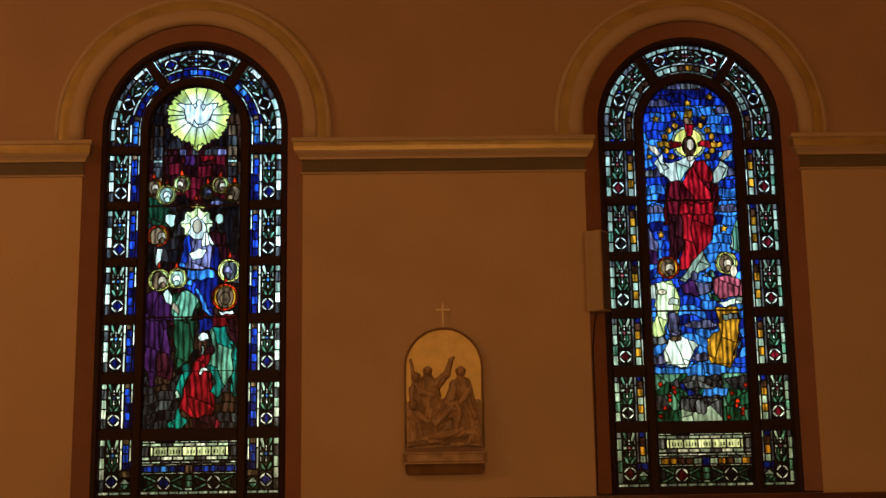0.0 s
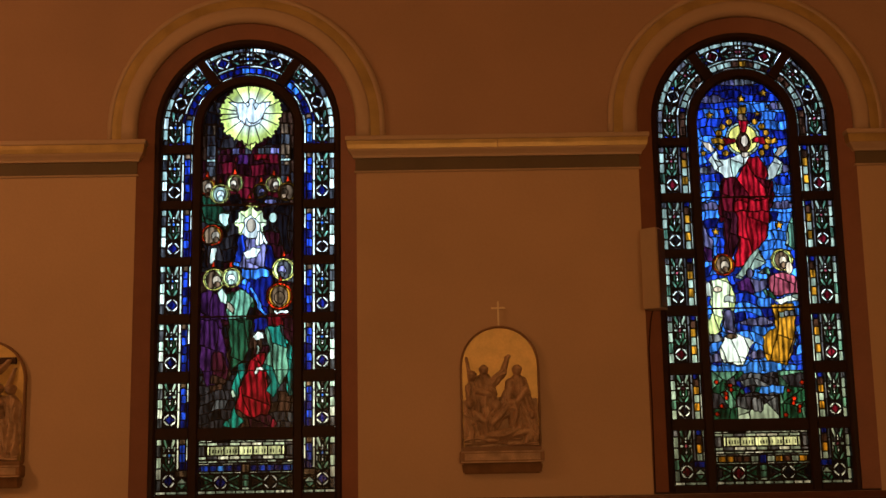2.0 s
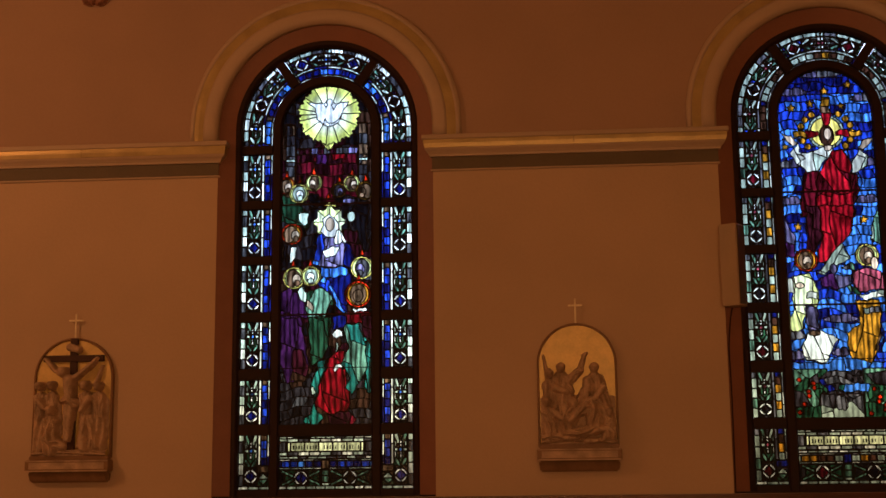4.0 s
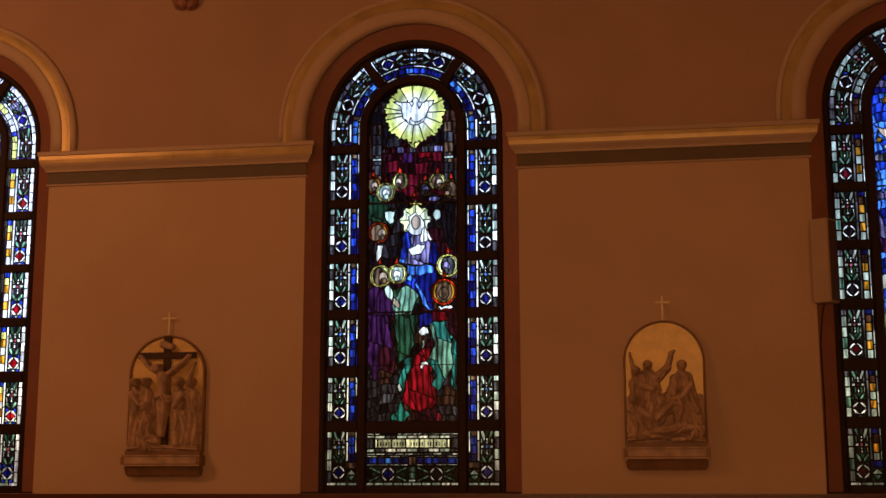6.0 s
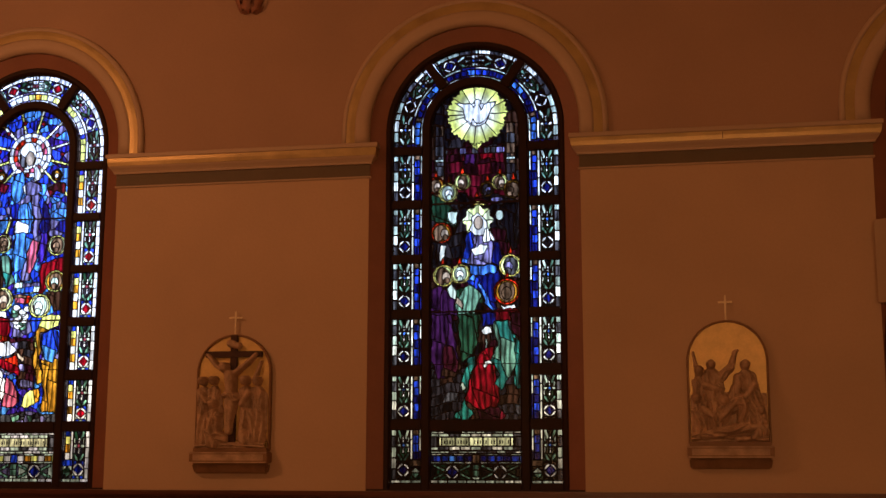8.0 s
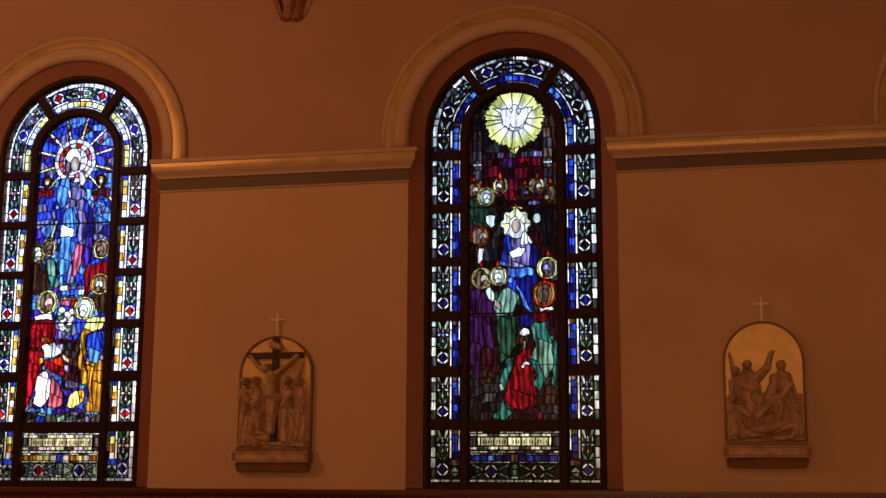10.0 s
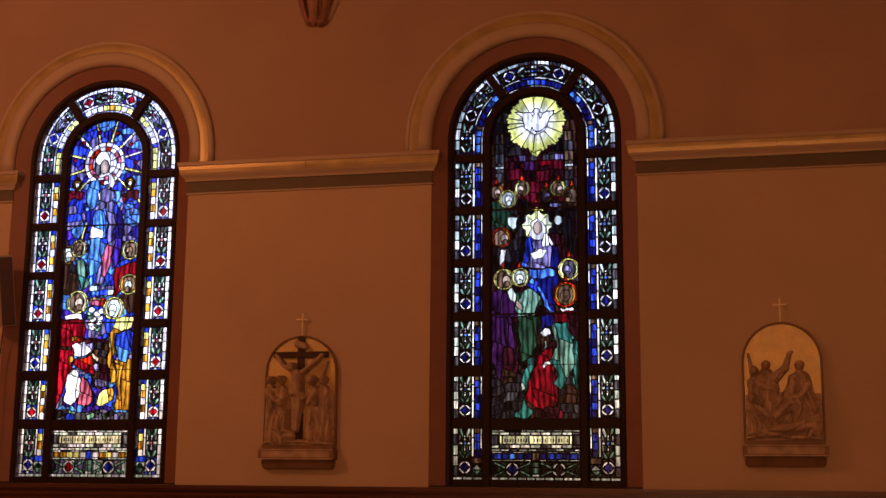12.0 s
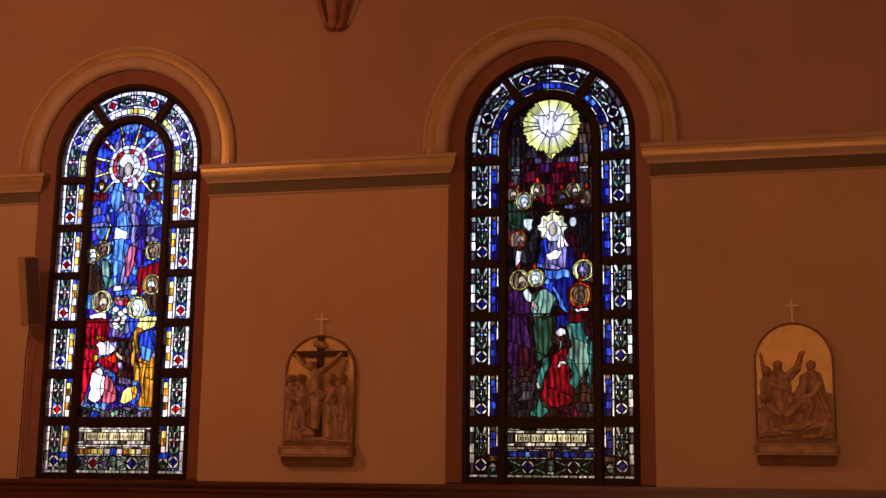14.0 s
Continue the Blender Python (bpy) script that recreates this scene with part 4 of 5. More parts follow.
    c.cloth(["red", "pink", "red"], 0.05, (-0.111, 2.581), (-0.044, 2.519), (0.019, 2.375), (-0.031, 2.310), (-0.144, 2.331))
    c.cloth(["white", "pale", "milk"], 0.04, (-0.231, 2.852), (-0.113, 2.891), (-0.035, 2.791), (-0.100, 2.756), (-0.201, 2.747))
    c.paint(c.poly((-0.034, 2.786), (0.048, 2.734), (0.034, 2.699), (-0.027, 2.749)), "skin")
    c.paint(c.poly((-0.379, 2.858), (-0.241, 2.835), (-0.239, 2.806), (-0.377, 2.829)), "brown")
    c.paint(c.poly((-0.238, 2.925), (-0.111, 2.929), (-0.109, 2.887), (-0.231, 2.883)), ["gold", "flame"], np.floor(c.X / 0.03 + 40))
    c.paint(c.oval(-0.234, 2.727, 0.030, 0.030), "gold")
    c.head(-0.200, 3.239, 0.074, "tan", "skin", "yellow", "lime", False, 0.2)
    c.paint(c.poly((-0.311, 3.125), (-0.148, 3.139), (-0.133, 3.084), (-0.299, 3.087)), "milk")
    c.cloth(["gold", "yellow", "tan", "gold"], 0.05, (0.193, 3.104), (0.361, 3.091), (0.333, 2.998), (0.180, 2.949), (0.185, 2.680), (0.227, 2.537), (0.173, 2.506), (0.125, 2.681), (0.131, 2.950))
    c.cloth(["gold", "tan", "gold", "yellow"], 0.045, (0.194, 2.721), (0.371, 2.719), (0.364, 2.267), (0.220, 2.282), (0.231, 2.475))
    c.cloth(["gold", "yellow", "gold"], 0.05, (0.040, 2.330), (0.060, 2.436), (0.186, 2.476), (0.203, 2.374), (0.108, 2.309))
    c.cloth(["blue", "sky", "blue", "deepblue"], 0.05, (0.198, 2.949), (0.312, 2.978), (0.374, 2.863), (0.307, 2.689), (0.251, 2.700), (0.193, 2.804), 0.2)
    c.head(0.155, 3.178, 0.072, "pale", "milk", "yellow", "lime", False, -0.15)
    low = c.inside & (c.Z < 2.269 + 0.015 * np.sin(c.X * 17))
    c.paint(low, ["grey", "leaf", "stone", "lilac", "grey"], c.cells(520, 55, 1.1))
    c.paint(c.oval(-0.204, 2.217, 0.05, 0.032), "blue")
    c.lab[~c.inside] = -1
    return c


def inscription(sch, gems):
    """Dedication tablet over a patterned foot; its lettering is only short bars."""
    c = Canvas(-RC, RC, 1.697, 2.104)
    zt = 2.020
    c.paint(c.X > -1, sch["base"], c.bricks(0.075, 0.030, 0.1, 61))
    c.paint((np.abs(c.Z - zt) < 0.066), ["white", "pale", "grey", "pale"], np.floor(c.X / 0.085 + 20.5) * 2 + (c.Z > zt))
    c.paint((np.abs(c.Z - zt) < 0.040) & (np.abs(c.X) > 0.31), "grey", (c.X > 0) * 1)
    c.paint((np.abs(c.X) < 0.300) & (np.abs(c.Z - zt) < 0.036), [sch["tablet"]], np.floor(c.X / 0.11 + 10.5))
    x = (c.X + 0.275) / 0.022
    wide = (np.abs(c.X) < 0.275) & (np.abs(c.Z - zt) < 0.013) & ((x % 1) < 0.42) & ((np.floor(x) % 6) != 5)
    c.paint((np.abs(c.Z - 1.888) < 0.040), ["white", "pale", "grey"], np.floor(c.X / 0.09 + 20) * 2 + (c.Z > 1.888))
    c.paint((np.abs(c.Z - 1.888) < 0.024), sch["strip"], np.floor(c.X / 0.062 + 20.5))
    c.paint((np.abs(c.Z - 1.888) < 0.034) & (np.abs(c.X) < 0.030), sch["block"])
    foot = c.Z < 1.846
    c.paint(foot, sch["ground"], np.floor(c.X / 0.09 + 20.5))
    c.paint(foot & (np.abs(c.X) < 0.03), ["pale", "leaf"], np.floor(c.Z / 0.05))
    for i, s in enumerate((-1, 1)):
        for q in (-1, 1):
            for up in (-1, 1):
                d = (c.X - s * 0.19) * q
                c.paint(foot & (d > 0.055) & (d < 0.15) & (np.abs((c.Z - 1.785) * up - 0.010 - (d - 0.055) * 0.45) < 0.013), sch["leaves"])
        rr = np.hypot(c.X - s * 0.19, c.Z - 1.785)
        c.paint(rr < 0.055, "milk", np.floor((np.arctan2(c.Z - 1.785, c.X - s * 0.19) / math.tau + 0.5) * 4))
        c.paint(np.abs(c.X - s * 0.19) + np.abs(c.Z - 1.785) < 0.048, gems[i])
    c.paint(c.Z < 1.726, ["white", "pale"], np.floor(c.X / 0.075 + 20))
    c.bars = wide
    return c


ROWS_Z = [(1.697, 2.114), (2.196, 2.540), (2.626, 2.997), (3.072, 3.453), (3.520, 3.902), (3.971, 4.354)]


def stained_window(number, cx, scheme, centre, gem_order, label):
    sch = SCHEMES[scheme]
    win = structure(put("window_%d" % number, None, None, pose(cx, 0, 0)), label, "window")
    arch_sweep("reveal", [(0.864, 8.003), (0.734, 8.062), (0.734, 8.14), (0.864, 8.14)], SILL, ZC, REVEAL, win, label="brown painted splayed reveal")
    arch_sweep("window_frame", [(0.7355, 8.062), (0.724, 8.052), (0.700, 8.056), (RO, 8.075), (RO, 8.135), (0.7355, 8.135)], SILL, ZC, FRAME, win)
    arch_sweep("inner_frame", [(RI, 8.078), (RI - 0.012, 8.062), (RC + 0.012, 8.062), (RC, 8.078), (RC, 8.13), (RI, 8.13)], SILL + 0.008, ZC, FRAME, win)
    zs = [SILL] + [z for r in ROWS_Z for z in r] + [4.425]
    for k in range(0, len(zs), 2):
        a, b = zs[k], zs[k + 1]
        for s in (-1, 1):
            x0, x1 = sorted((s * (RO + 0.002), s * (RI - 0.003)))
            box("transom", x0, x1, 8.066, 8.128, a, b, FRAME, win, 0.006)
    box("transom", -RC - 0.003, RC + 0.003, 8.066, 8.128, 2.104, 2.192, FRAME, win, 0.006)
    box("transom", -RC - 0.003, RC + 0.003, 8.066, 8.128, SILL, 1.697, FRAME, win, 0.006)
    for deg in (-35, 35):
        a = radians(deg)
        m = Matrix.Translation((math.sin(a) * 0.56, 0, ZC + math.cos(a) * 0.56)) @ Matrix.Rotation(a, 4, "Y")
        box("glazing_bar", -0.037, 0.037, 8.066, 8.128, -0.121, 0.121, FRAME, win, 0.006, at=m)
    for z in (3.050, 3.934):
        box("saddle_bar", -RC, RC, 8.078, 8.092, z - 0.007, z + 0.007, FRAME, win, 0.003)
    box("saddle_bar", -RC, RC, 8.084, 8.093, 2.628, 2.634, FRAME, win)
    box("window_sill", -0.862, 0.862, 8.003, 8.15, SILL - 0.012, SILL + 0.012, FRAME, win, 0.003)
    at = pose(0, GLASS_Y, 0)
    models = {}
    for r, (z0, z1) in enumerate(ROWS_Z):
        for s in (-1, 1):
            gem = sch["gems"][gem_order[r * 2 + (s > 0)]]
            tall = r == 0
            m = pose(-RO if s < 0 else RI, GLASS_Y, z0)
            if (s, gem, tall) in models:
                ob = copy_thing(models[s, gem, tall], m)
                ob.scale = (1, 1, (z1 - z0) / (0.43 if tall else 0.395))
            else:
                ob = leaded_panel("border_panel", border_rect(sch, gem, s < 0, 0, 0.43 if tall else 0.395), win, m, scheme)
                ob.scale = (1, 1, (z1 - z0) / (0.43 if tall else 0.395))
                models[s, gem, tall] = ob
    for w in (-1, 0, 1):
        leaded_panel("border_panel", border_arch(sch, sch["gems"][w % 2], w), win, at, scheme)
    leaded_panel("centre_light", centre(), win, at, scheme)
    c = inscription(sch, sch["gems"])
    tablet = leaded_panel("dedication_light", c, win, at, scheme)
    s = c.cell
    v, f = [], []
    for _, a, b, r0, r1 in merged_runs(np.where(c.bars, 0, -1)):
        k = len(v)
        v += [(c.xa + a * s, -0.0015, c.za + r0 * s), (c.xa + b * s, -0.0015, c.za + r0 * s), (c.xa + b * s, -0.0015, c.za + r1 * s), (c.xa + a * s, -0.0015, c.za + r1 * s)]
        f.append((k, k + 1, k + 2, k + 3))
    put("writing", mesh_of("writing", v, f, LEAD), tablet)


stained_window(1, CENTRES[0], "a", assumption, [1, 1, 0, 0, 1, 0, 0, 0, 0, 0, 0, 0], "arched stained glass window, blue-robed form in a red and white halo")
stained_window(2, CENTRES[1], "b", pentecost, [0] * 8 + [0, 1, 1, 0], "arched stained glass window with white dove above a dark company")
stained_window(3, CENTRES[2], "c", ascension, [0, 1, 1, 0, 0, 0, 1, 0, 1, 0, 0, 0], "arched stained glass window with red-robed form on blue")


# ---- stations on the wall ----
class Relief:
    """Carved relief built up from rounded, tapering limbs on a plane."""

    def __init__(self, half, za, zb, step=0.005):
        n, m = round(2 * half / step) + 1, round((zb - za) / step) + 1
        self.X, self.Z = np.meshgrid(np.linspace(-half, half, n), np.linspace(za, zb, m))
        self.H = np.zeros(self.X.shape)

    def limb(self, a, b, ra, rb, lift=0.02, depth=1.0, folds=0.0, seed=0.0):
        (xa, za), (xb, zb) = a, b
        dx, dz = xb - xa, zb - za
        t = np.clip(((self.X - xa) * dx + (self.Z - za) * dz) / (dx * dx + dz * dz + 1e-9), 0, 1)
        px, pz = self.X - xa - t * dx, self.Z - za - t * dz
        r = ra + (rb - ra) * t
        side = (px * dz - pz * dx) / math.hypot(dx, dz)
        q = np.clip(1 - (px ** 2 + pz ** 2) / r ** 2, 0, None)
        h = np.where(q > 0, lift + np.sqrt(q) * r * depth, 0)
        if folds:
            h = h * (1 + folds * np.sin(side / r * 6 + 3 * np.sin(t * 4 + seed) + seed) * np.sqrt(q))
        self.H = np.maximum(self.H, h)

    def figure(self, x, z, foot, r=0.036, w=0.07, lean=0.0, lift=0.018, seed=0.0):
        self.limb((x, z - 0.085), (x + lean, foot + 0.03), w * 0.72, w, lift, 0.55, 0.22, seed)
        self.limb((x - w * 0.5, z - 0.09), (x + lean - w * 0.2, (z + foot) / 2), w * 0.42, w * 0.36, lift + 0.012, 0.8, 0.12, seed + 1)
        self.limb((x + w * 0.5, z - 0.09), (x + lean + w * 0.3, (z + foot) / 2 + 0.02), w * 0.40, w * 0.34, lift + 0.012, 0.8, 0.12, seed + 2)
        self.limb((x, z), (x, z - 0.012), r, r * 0.85, lift + 0.024, 1.0)

    def mesh(self, mat):
        h = self.H.copy()
        h += np.where(h > 0.006, 0.0013 * np.sin(self.X * 130 + np.sin(self.Z * 47) * 3 + 5 * np.sin(self.X * 19)) + 0.0007 * np.sin(self.Z * 90 + 4 * np.sin(self.X * 31)), 0)
        m, n = h.shape
        idx = np.arange(m * n).reshape(m, n)
        quad = np.stack([idx[:-1, :-1], idx[:-1, 1:], idx[1:, 1:], idx[1:, :-1]], -1).reshape(-1, 4)
        top = np.max(h.ravel()[quad], axis=1)
        quad = quad[top > 0.004]
        used, inv = np.unique(quad, return_inverse=True)
        co = np.stack([self.X.ravel(), -h.ravel(), self.Z.ravel()], -1)[used]
        me = bpy.data.meshes.new("relief")
        me.from_pydata(co.tolist(), [], inv.reshape(-1, 4).tolist())
        me.materials.append(mat)
        me.polygons.foreach_set("use_smooth", [True] * len(me.polygons))
        return me


def relief_lament():
    r = Relief(0.298, 1.925, 2.84)
    r.limb((-0.30, 1.95), (0.30, 1.95), 0.03, 0.03, 0.02, 0.8, 0.2)
    r.limb((-0.2, 2.12), (0.24, 2.10), 0.19, 0.20, 0.008, 0.03, 0.3)
    r.limb((0.06, 2.33), (0.0, 2.20), 0.042, 0.04, 0.022, 0.8, 0.15, 12)
    r.limb((0.075, 2.365), (0.08, 2.35), 0.032, 0.03, 0.034, 0.9)
    r.limb((-0.18, 2.36), (-0.09, 2.33), 0.030, 0.024, 0.05, 0.9)
    r.limb((-0.20, 2.18), (-0.13, 2.12), 0.028, 0.022, 0.06, 0.9)
    r.limb((0.20, 2.36), (0.13, 2.27), 0.028, 0.020, 0.055, 0.9)
    r.figure(-0.225, 2.48, 1.98, 0.036, 0.062, 0.0, 0.014, 1)
    r.limb((-0.268, 2.62), (-0.235, 2.44), 0.008, 0.02, 0.012, 0.9)
    r.figure(-0.13, 2.525, 2.10, 0.037, 0.085, 0.05, 0.010, 2)
    r.limb((-0.06, 2.42), (0.025, 2.50), 0.040, 0.030, 0.024, 0.9, 0.1)
    r.limb((0.025, 2.50), (0.058, 2.60), 0.027, 0.018, 0.024, 0.9)
    r.limb((0.058, 2.61), (0.075, 2.63), 0.020, 0.014, 0.022, 0.9)
    r.figure(0.138, 2.52, 2.10, 0.038, 0.070, 0.06, 0.016, 3)
    r.limb((0.17, 2.42), (0.255, 2.02), 0.05, 0.055, 0.02, 0.6, 0.25, 4)
    r.limb((0.08, 2.42), (0.06, 2.30), 0.034, 0.03, 0.03, 0.9)
    r.figure(-0.25, 2.26, 1.97, 0.034, 0.055, 0.03, 0.034, 5)
    r.limb((-0.05, 2.16), (0.10, 2.24), 0.06, 0.06, 0.03, 0.7, 0.2, 6)
    r.limb((0.10, 2.24), (0.13, 2.05), 0.055, 0.06, 0.03, 0.7, 0.2, 7)
    r.limb((-0.04, 2.25), (-0.035, 2.235), 0.036, 0.034, 0.05, 0.9)
    r.limb((0.06, 2.23), (-0.07, 2.10), 0.024, 0.018, 0.065, 0.9)
    r.limb((-0.12, 2.20), (-0.10, 2.06), 0.05, 0.05, 0.03, 0.7, 0.2, 8)
    r.limb((-0.29, 1.975), (-0.10, 1.99), 0.018, 0.036, 0.045, 0.8, 0.1)
    r.limb((-0.10, 1.99), (0.13, 2.04), 0.045, 0.038, 0.05, 0.8, 0.12, 9)
    r.limb((0.13, 2.04), (0.225, 2.035), 0.034, 0.026, 0.05, 0.8)
    r.limb((0.225, 2.03), (0.19, 1.955), 0.024, 0.016, 0.05, 0.8)
    r.limb((0.06, 1.95), (0.14, 1.95), 0.022, 0.02, 0.045, 0.8)
    r.figure(0.245, 2.17, 1.97, 0.030, 0.045, 0.0, 0.04, 10)
    return r.mesh(GESSO)


def relief_cross():
    r = Relief(0.298, 1.925, 2.84)
    r.limb((-0.30, 1.945), (0.30, 1.945), 0.026, 0.026, 0.02, 0.8, 0.2)
    r.limb((-0.20, 2.12), (-0.20, 2.30), 0.12, 0.11, 0.006, 0.03, 0.3)
    r.limb((0.19, 2.12), (0.19, 2.32), 0.12, 0.11, 0.006, 0.03, 0.3)
    r.limb((-0.24, 2.36), (-0.20, 2.30), 0.026, 0.02, 0.06, 0.9)
    r.limb((0.16, 2.38), (0.10, 2.28), 0.026, 0.02, 0.06, 0.9)
    r.limb((0.14, 2.22), (0.09, 2.00), 0.030, 0.024, 0.04, 0.9, 0.1)
    r.limb((0.17, 2.22), (0.22, 2.00), 0.030, 0.024, 0.045, 0.9, 0.1)
    r.limb((-0.025, 2.795), (0.035, 2.775), 0.032, 0.028, 0.028, 0.5)
    r.limb((-0.015, 2.53), (-0.005, 2.36), 0.044, 0.034, 0.045, 0.8)
    r.limb((-0.06, 2.60), (-0.055, 2.585), 0.034, 0.032, 0.06, 0.9)
    r.limb((-0.045, 2.55), (-0.14, 2.61), 0.022, 0.016, 0.04, 0.9)
    r.limb((-0.14, 2.61), (-0.215, 2.70), 0.019, 0.014, 0.035, 0.9)
    r.limb((0.03, 2.55), (0.12, 2.62), 0.022, 0.016, 0.04, 0.9)
    r.limb((0.12, 2.62), (0.20, 2.70), 0.019, 0.014, 0.035, 0.9)
    r.limb((-0.03, 2.36), (0.035, 2.34), 0.044, 0.042, 0.04, 0.8, 0.2)
    for s in (-1, 1):
        r.limb((-0.004 + s * 0.020, 2.34), (-0.012 + s * 0.014, 2.19), 0.030, 0.024, 0.04, 0.9)
        r.limb((-0.012 + s * 0.014, 2.19), (-0.018 + s * 0.009, 2.05), 0.023, 0.016, 0.04, 0.9)
    r.figure(-0.255, 2.485, 1.96, 0.034, 0.052, 0.0, 0.016, 1)
    r.figure(-0.165, 2.49, 2.02, 0.034, 0.055, 0.0, 0.008, 2)
    r.figure(-0.15, 2.29, 1.95, 0.034, 0.065, 0.0, 0.036, 3)
    r.limb((-0.17, 2.05), (-0.07, 2.00), 0.055, 0.045, 0.03, 0.7, 0.2, 4)
    r.figure(0.115, 2.485, 1.96, 0.036, 0.058, 0.01, 0.02, 5)
    r.figure(0.215, 2.48, 1.96, 0.035, 0.060, 0.015, 0.014, 6)
    r.limb((0.19, 2.50), (0.235, 2.64), 0.020, 0.010, 0.014, 0.9)
    r.limb((0.11, 2.06), (0.12, 1.98), 0.034, 0.03, 0.045, 0.8)
    return r.mesh(GESSO)


def station(cx, relief, label, crucifix=False, width=1.0, drop=0.0):
    top = put("wall_plaque", None, None, pose(cx, 7.998, 0.150 + drop) @ Matrix.Diagonal((width, 1, 0.963, 1)))
    zc = 2.552
    arch_sweep("rim", [(0.322, 0), (0.322, -0.038), (0.318, -0.043), (0.309, -0.043), (0.304, -0.038), (0.304, 0)], 1.912, zc, BROWNGILT, top, n=28)
    # gold ground
    pts = arch_line(0.3035, 1.914, zc, 28)
    k = len(pts)
    v = [(x, -0.026, z) for x, z in pts] + [(x, -0.002, z) for x, z in pts]
    f = [tuple(range(k)), tuple(range(2 * k - 1, k - 1, -1))] + [(i, (i + 1) % k, k + (i + 1) % k, k + i) for i in range(k)]
    put("back_panel", mesh_of("back_panel", v, f, PANELGOLD), top, None, "worn gilded ground")
    put("relief", relief, top, pose(0, -0.0255, 0) @ Matrix.Diagonal((1, 1.7, 1, 1)), "carved gesso figures as plain forms")
    if crucifix:
        box("crossbar", -0.245, 0.245, -0.060, -0.027, 2.678, 2.730, CROSSWOOD, top, 0.004, "dark wooden cross beam")
        box("upright", -0.030, 0.030, -0.056, -0.027, 1.95, 2.865, CROSSWOOD, top, 0.004, "dark wooden upright")
    box("plinth", -0.318, 0.318, -0.088, 0, 1.893, 1.925, BROWNGILT, top, 0.006)
    box("ledge", -0.334, 0.334, -0.125, 0, 1.800, 1.892, BROWNGILT, top, 0.008)
    for z in (1.884, 1.806):
        box("ledge_bead", -0.330, 0.330, -0.132, -0.124, z - 0.006, z + 0.006, GESSO, top, 0.003)
    box("title_panel", -0.300, 0.300, -0.129, -0.124, 1.820, 1.872, GESSO, top, 0.002)
    bm = box_data(-0.322, 0.322, -0.100, 0, 1.716, 1.799)
    for vert in bm.verts:
        if vert.co.z < 1.75:
            vert.co.x *= 0.965
            vert.co.y *= 0.62
    bmesh.ops.bevel(bm, geom=bm.edges[:], offset=0.012, segments=2, affect="EDGES")
    me = bpy.data.meshes.new("bracket")
    bm.to_mesh(me)
    bm.free()
    me.materials.append(BROWNGILT)
    put("bracket", me, top)
    cross = box("cross_finial", -0.007, 0.007, -0.038, -0.026, 2.872, 3.072, PALEGOLD, top, 0.003, "small pale gold cross")
    box("cross_arm", -0.058, 0.058, -0.040, -0.024, 3.008, 3.022, PALEGOLD, cross, 0.003)
    return tagged(top, label, "plaque", "stations along the wall")


CROSSWOOD = material("cross_wood", (0.06, 0.022, 0.012), 0.5, var=0.2, scale=8, grain=50, bump=0.002)
PALEGOLD = material("pale_gold", (0.90, 0.80, 0.56), 0.45, metal=0.1, var=0.08, scale=12, grain=80, bump=0.001)
station(1.930, relief_lament(), "arched gilded plaque with carved lament relief and small cross on top", False, 0.940, 0.012)
station(-1.975, relief_cross(), "arched gilded plaque with carved crucifixion relief and small cross", True, 0.98, -0.03)


# ---- loudspeakers beside the windows ----
def loudspeaker(x, y, z, tilt, label, cable_x):
    top = put("loudspeaker", None, None, pose(x, y, z))
    m = pose(0, 0, 0, tilt, 0, 0) @ pose(0, 0, 0, 0, 0, -35)
    box("cabinet", -0.070, 0.070, -0.068, 0.072, -0.312, 0.312, SPEAKER, top, 0.006, at=m)
    box("grille", 0.0695, 0.076, -0.058, 0.062, -0.300, 0.300, CLOTH, top, 0.003, "dark brown grille cloth", at=m)
    box("bracket", -0.015, 0.015, 0.04, 0.135, -0.05, 0.05, FRAME, top, 0.003)
    cu = bpy.data.curves.new("cable", "CURVE")
    cu.dimensions, cu.bevel_depth, cu.bevel_resolution = "3D", 0.005, 2
    sp = cu.splines.new("POLY")
    pts = [(0.0, 0.05, -0.25), (cable_x * 0.6, 0.09, -0.40), (cable_x, 0.108, -0.60), (cable_x + 0.004, 0.108, -1.0), (cable_x - 0.003, 0.108, z * -1 + 1.65)]
    sp.points.add(len(pts) - 1)
    for p, q in zip(sp.points, pts):
        p.co = (*q, 1)
    cu.materials.append(FRAME)
    ob = put("cable", cu, top, None, "thin dark cable")
    return tagged(top, label, "loudspeaker", "loudspeakers by the windows")


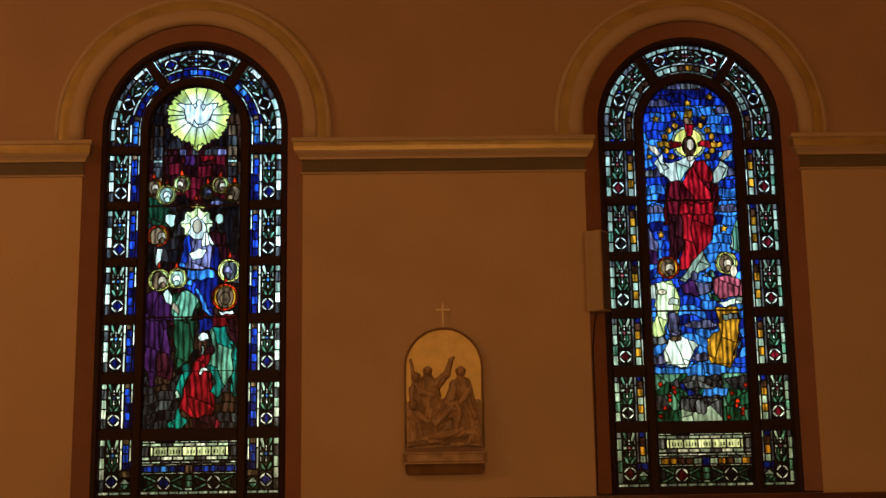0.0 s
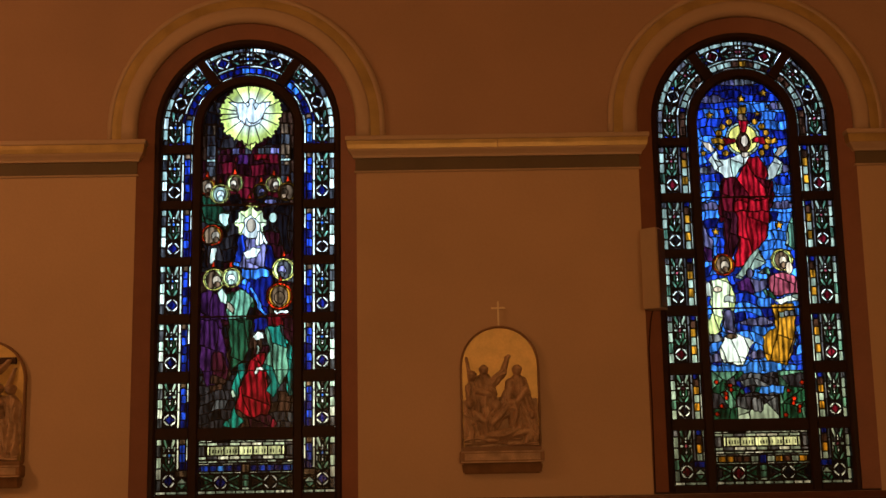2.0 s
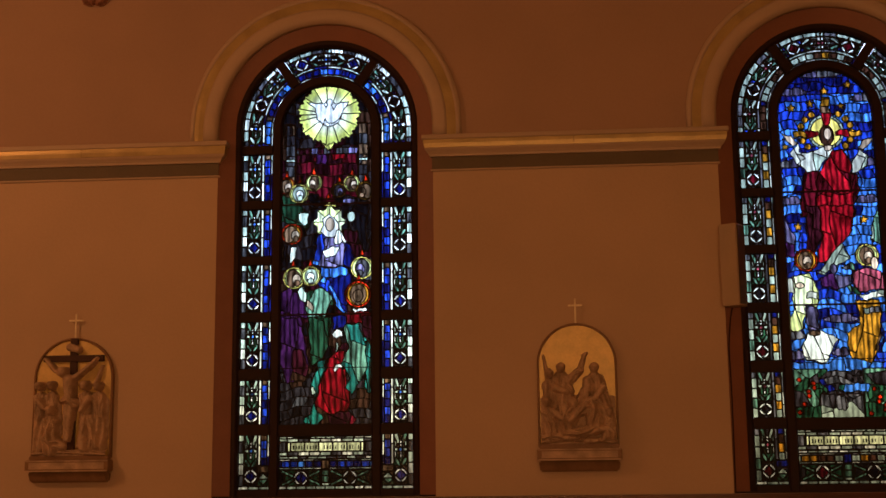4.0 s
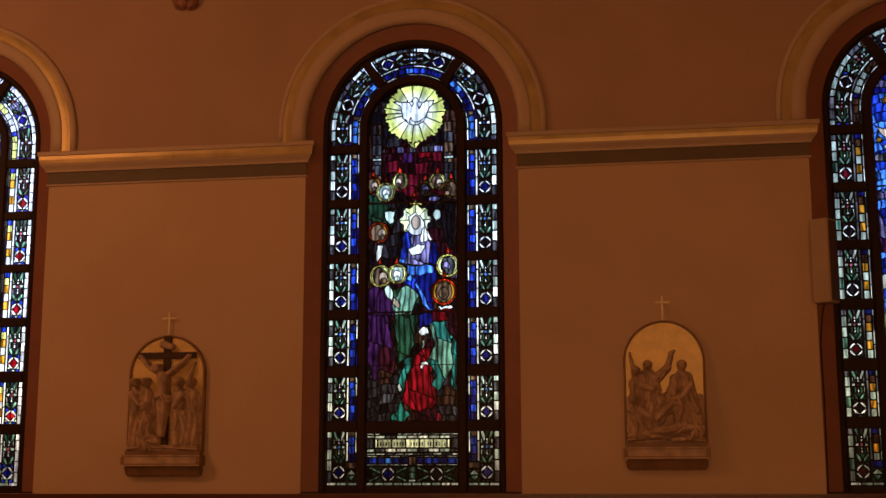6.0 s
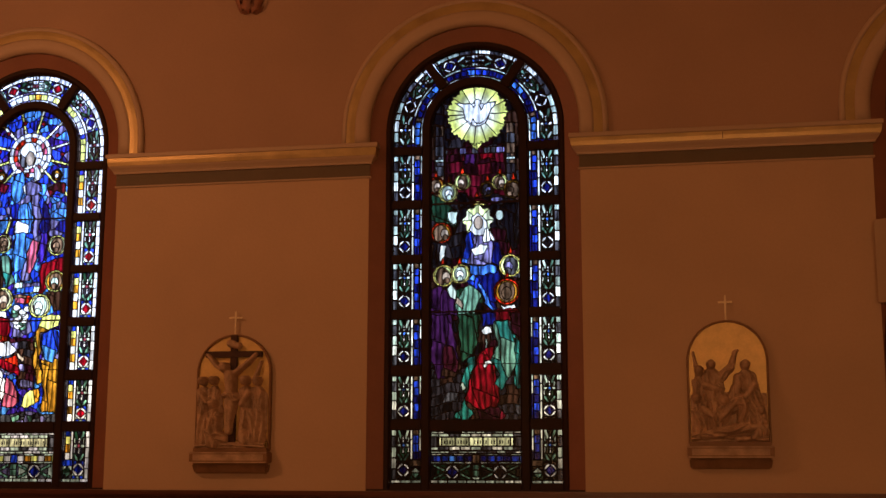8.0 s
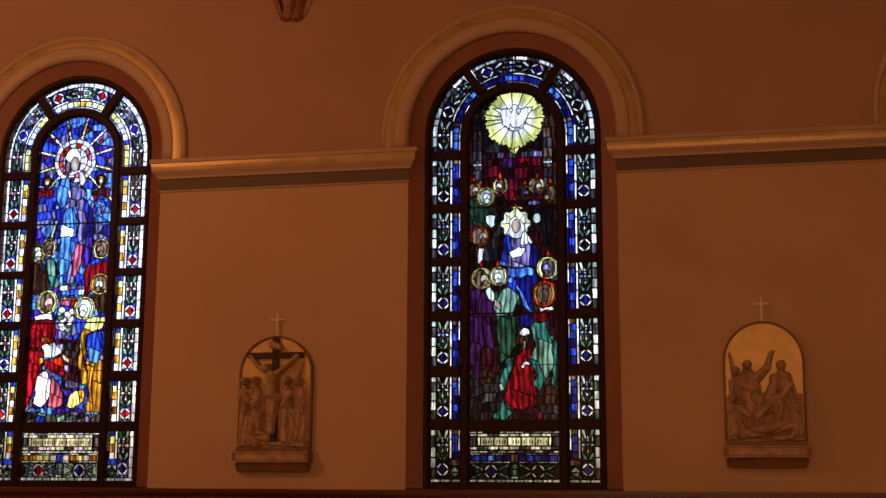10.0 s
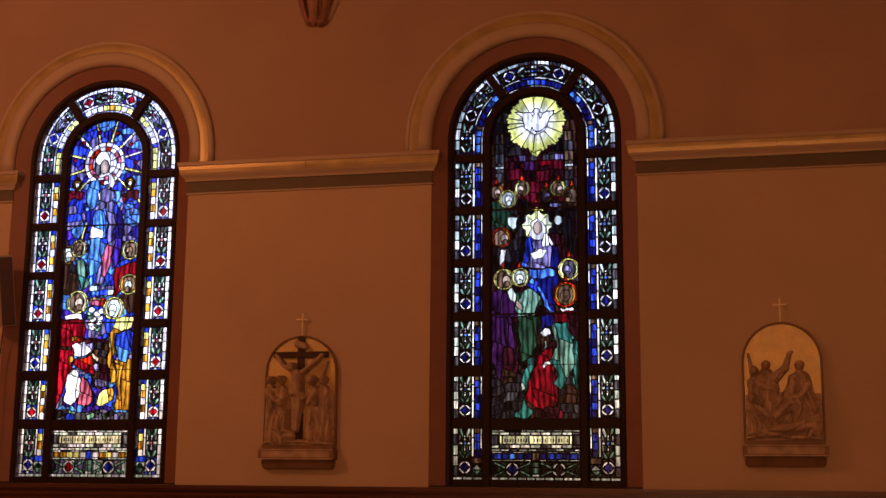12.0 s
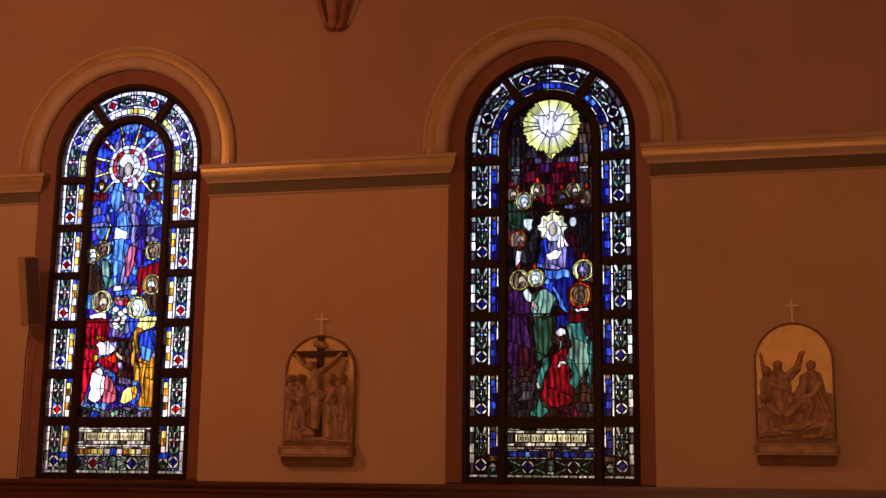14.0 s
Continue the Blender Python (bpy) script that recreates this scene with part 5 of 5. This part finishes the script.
CLOTH = material("grille_cloth", (0.11, 0.065, 0.035), 0.8, var=0.12, scale=20, grain=200, bump=0.003)
loudspeaker(3.125, 7.88, 3.335, 0, "cream column loudspeaker upright beside the window with red-robed form", -0.045)
loudspeaker(-4.705, 7.80, 3.31, 13, "cream column loudspeaker tilted downward beside the blue-robed window", -0.06)


# ---- carved corbel high on the wall ----
def corbel():
    top = put("wall_corbel", None, None, pose(-1.935, 8.0, -0.055))
    prof = [(0.0, 5.71), (0.05, 5.69), (0.088, 5.705), (0.10, 5.735), (0.085, 5.765), (0.098, 5.79), (0.09, 5.82), (0.115, 5.88), (0.125, 5.92), (0.15, 5.98), (0.165, 6.05), (0.20, 6.14), (0.22, 6.22)]
    n, verts, faces = 40, [], []
    for r, z in prof:
        for i in range(n + 1):
            a = math.pi * i / n
            q = r * (1 + 0.16 * abs(math.sin(a * 4 + (z * 9))) - 0.05)
            verts.append((-q * math.cos(a), -q * math.sin(a) * 0.9, z + 0.012 * math.sin(a * 8)))
    for k in range(len(prof) - 1):
        for i in range(n):
            b = k * (n + 1) + i
            faces.append((b, b + 1, b + n + 2, b + n + 1))
    put("carving", mesh_of("carving", verts, faces, CORBEL, True), top)
    box("abacus", -0.25, 0.25, -0.22, 0, 6.225, 6.33, TRIM, top, 0.02)
    for s in (-1, 0, 1):
        v, f = [], []
        for i in range(9):
            t = i / 8
            z = 5.70 + 0.42 * t
            r = 0.09 + 0.12 * t + 0.02 * math.sin(t * math.pi)
            w = 0.045 * math.sin(math.pi * (0.15 + 0.8 * t))
            a = math.pi / 2 + s * 0.85
            for u in (-1, -0.4, 0.4, 1):
                d = r + (0.012 if abs(u) < 0.5 else 0)
                v.append((math.cos(a) * d - math.sin(a) * u * w, -math.sin(a) * d * 0.9 - math.cos(a) * u * w, z))
        for i in range(8):
            for u in range(3):
                f.append((i * 4 + u, i * 4 + u + 1, i * 4 + u + 5, i * 4 + u + 4))
        put("leaf", mesh_of("leaf", v, f, CORBEL, True), top)
    return tagged(top, "carved brown foliate corbel fixed high on the wall", "corbel")


CORBEL = material("corbel_paint", (0.40, 0.19, 0.12), 0.55, var=0.2, scale=12, grain=60, bump=0.004)
corbel()
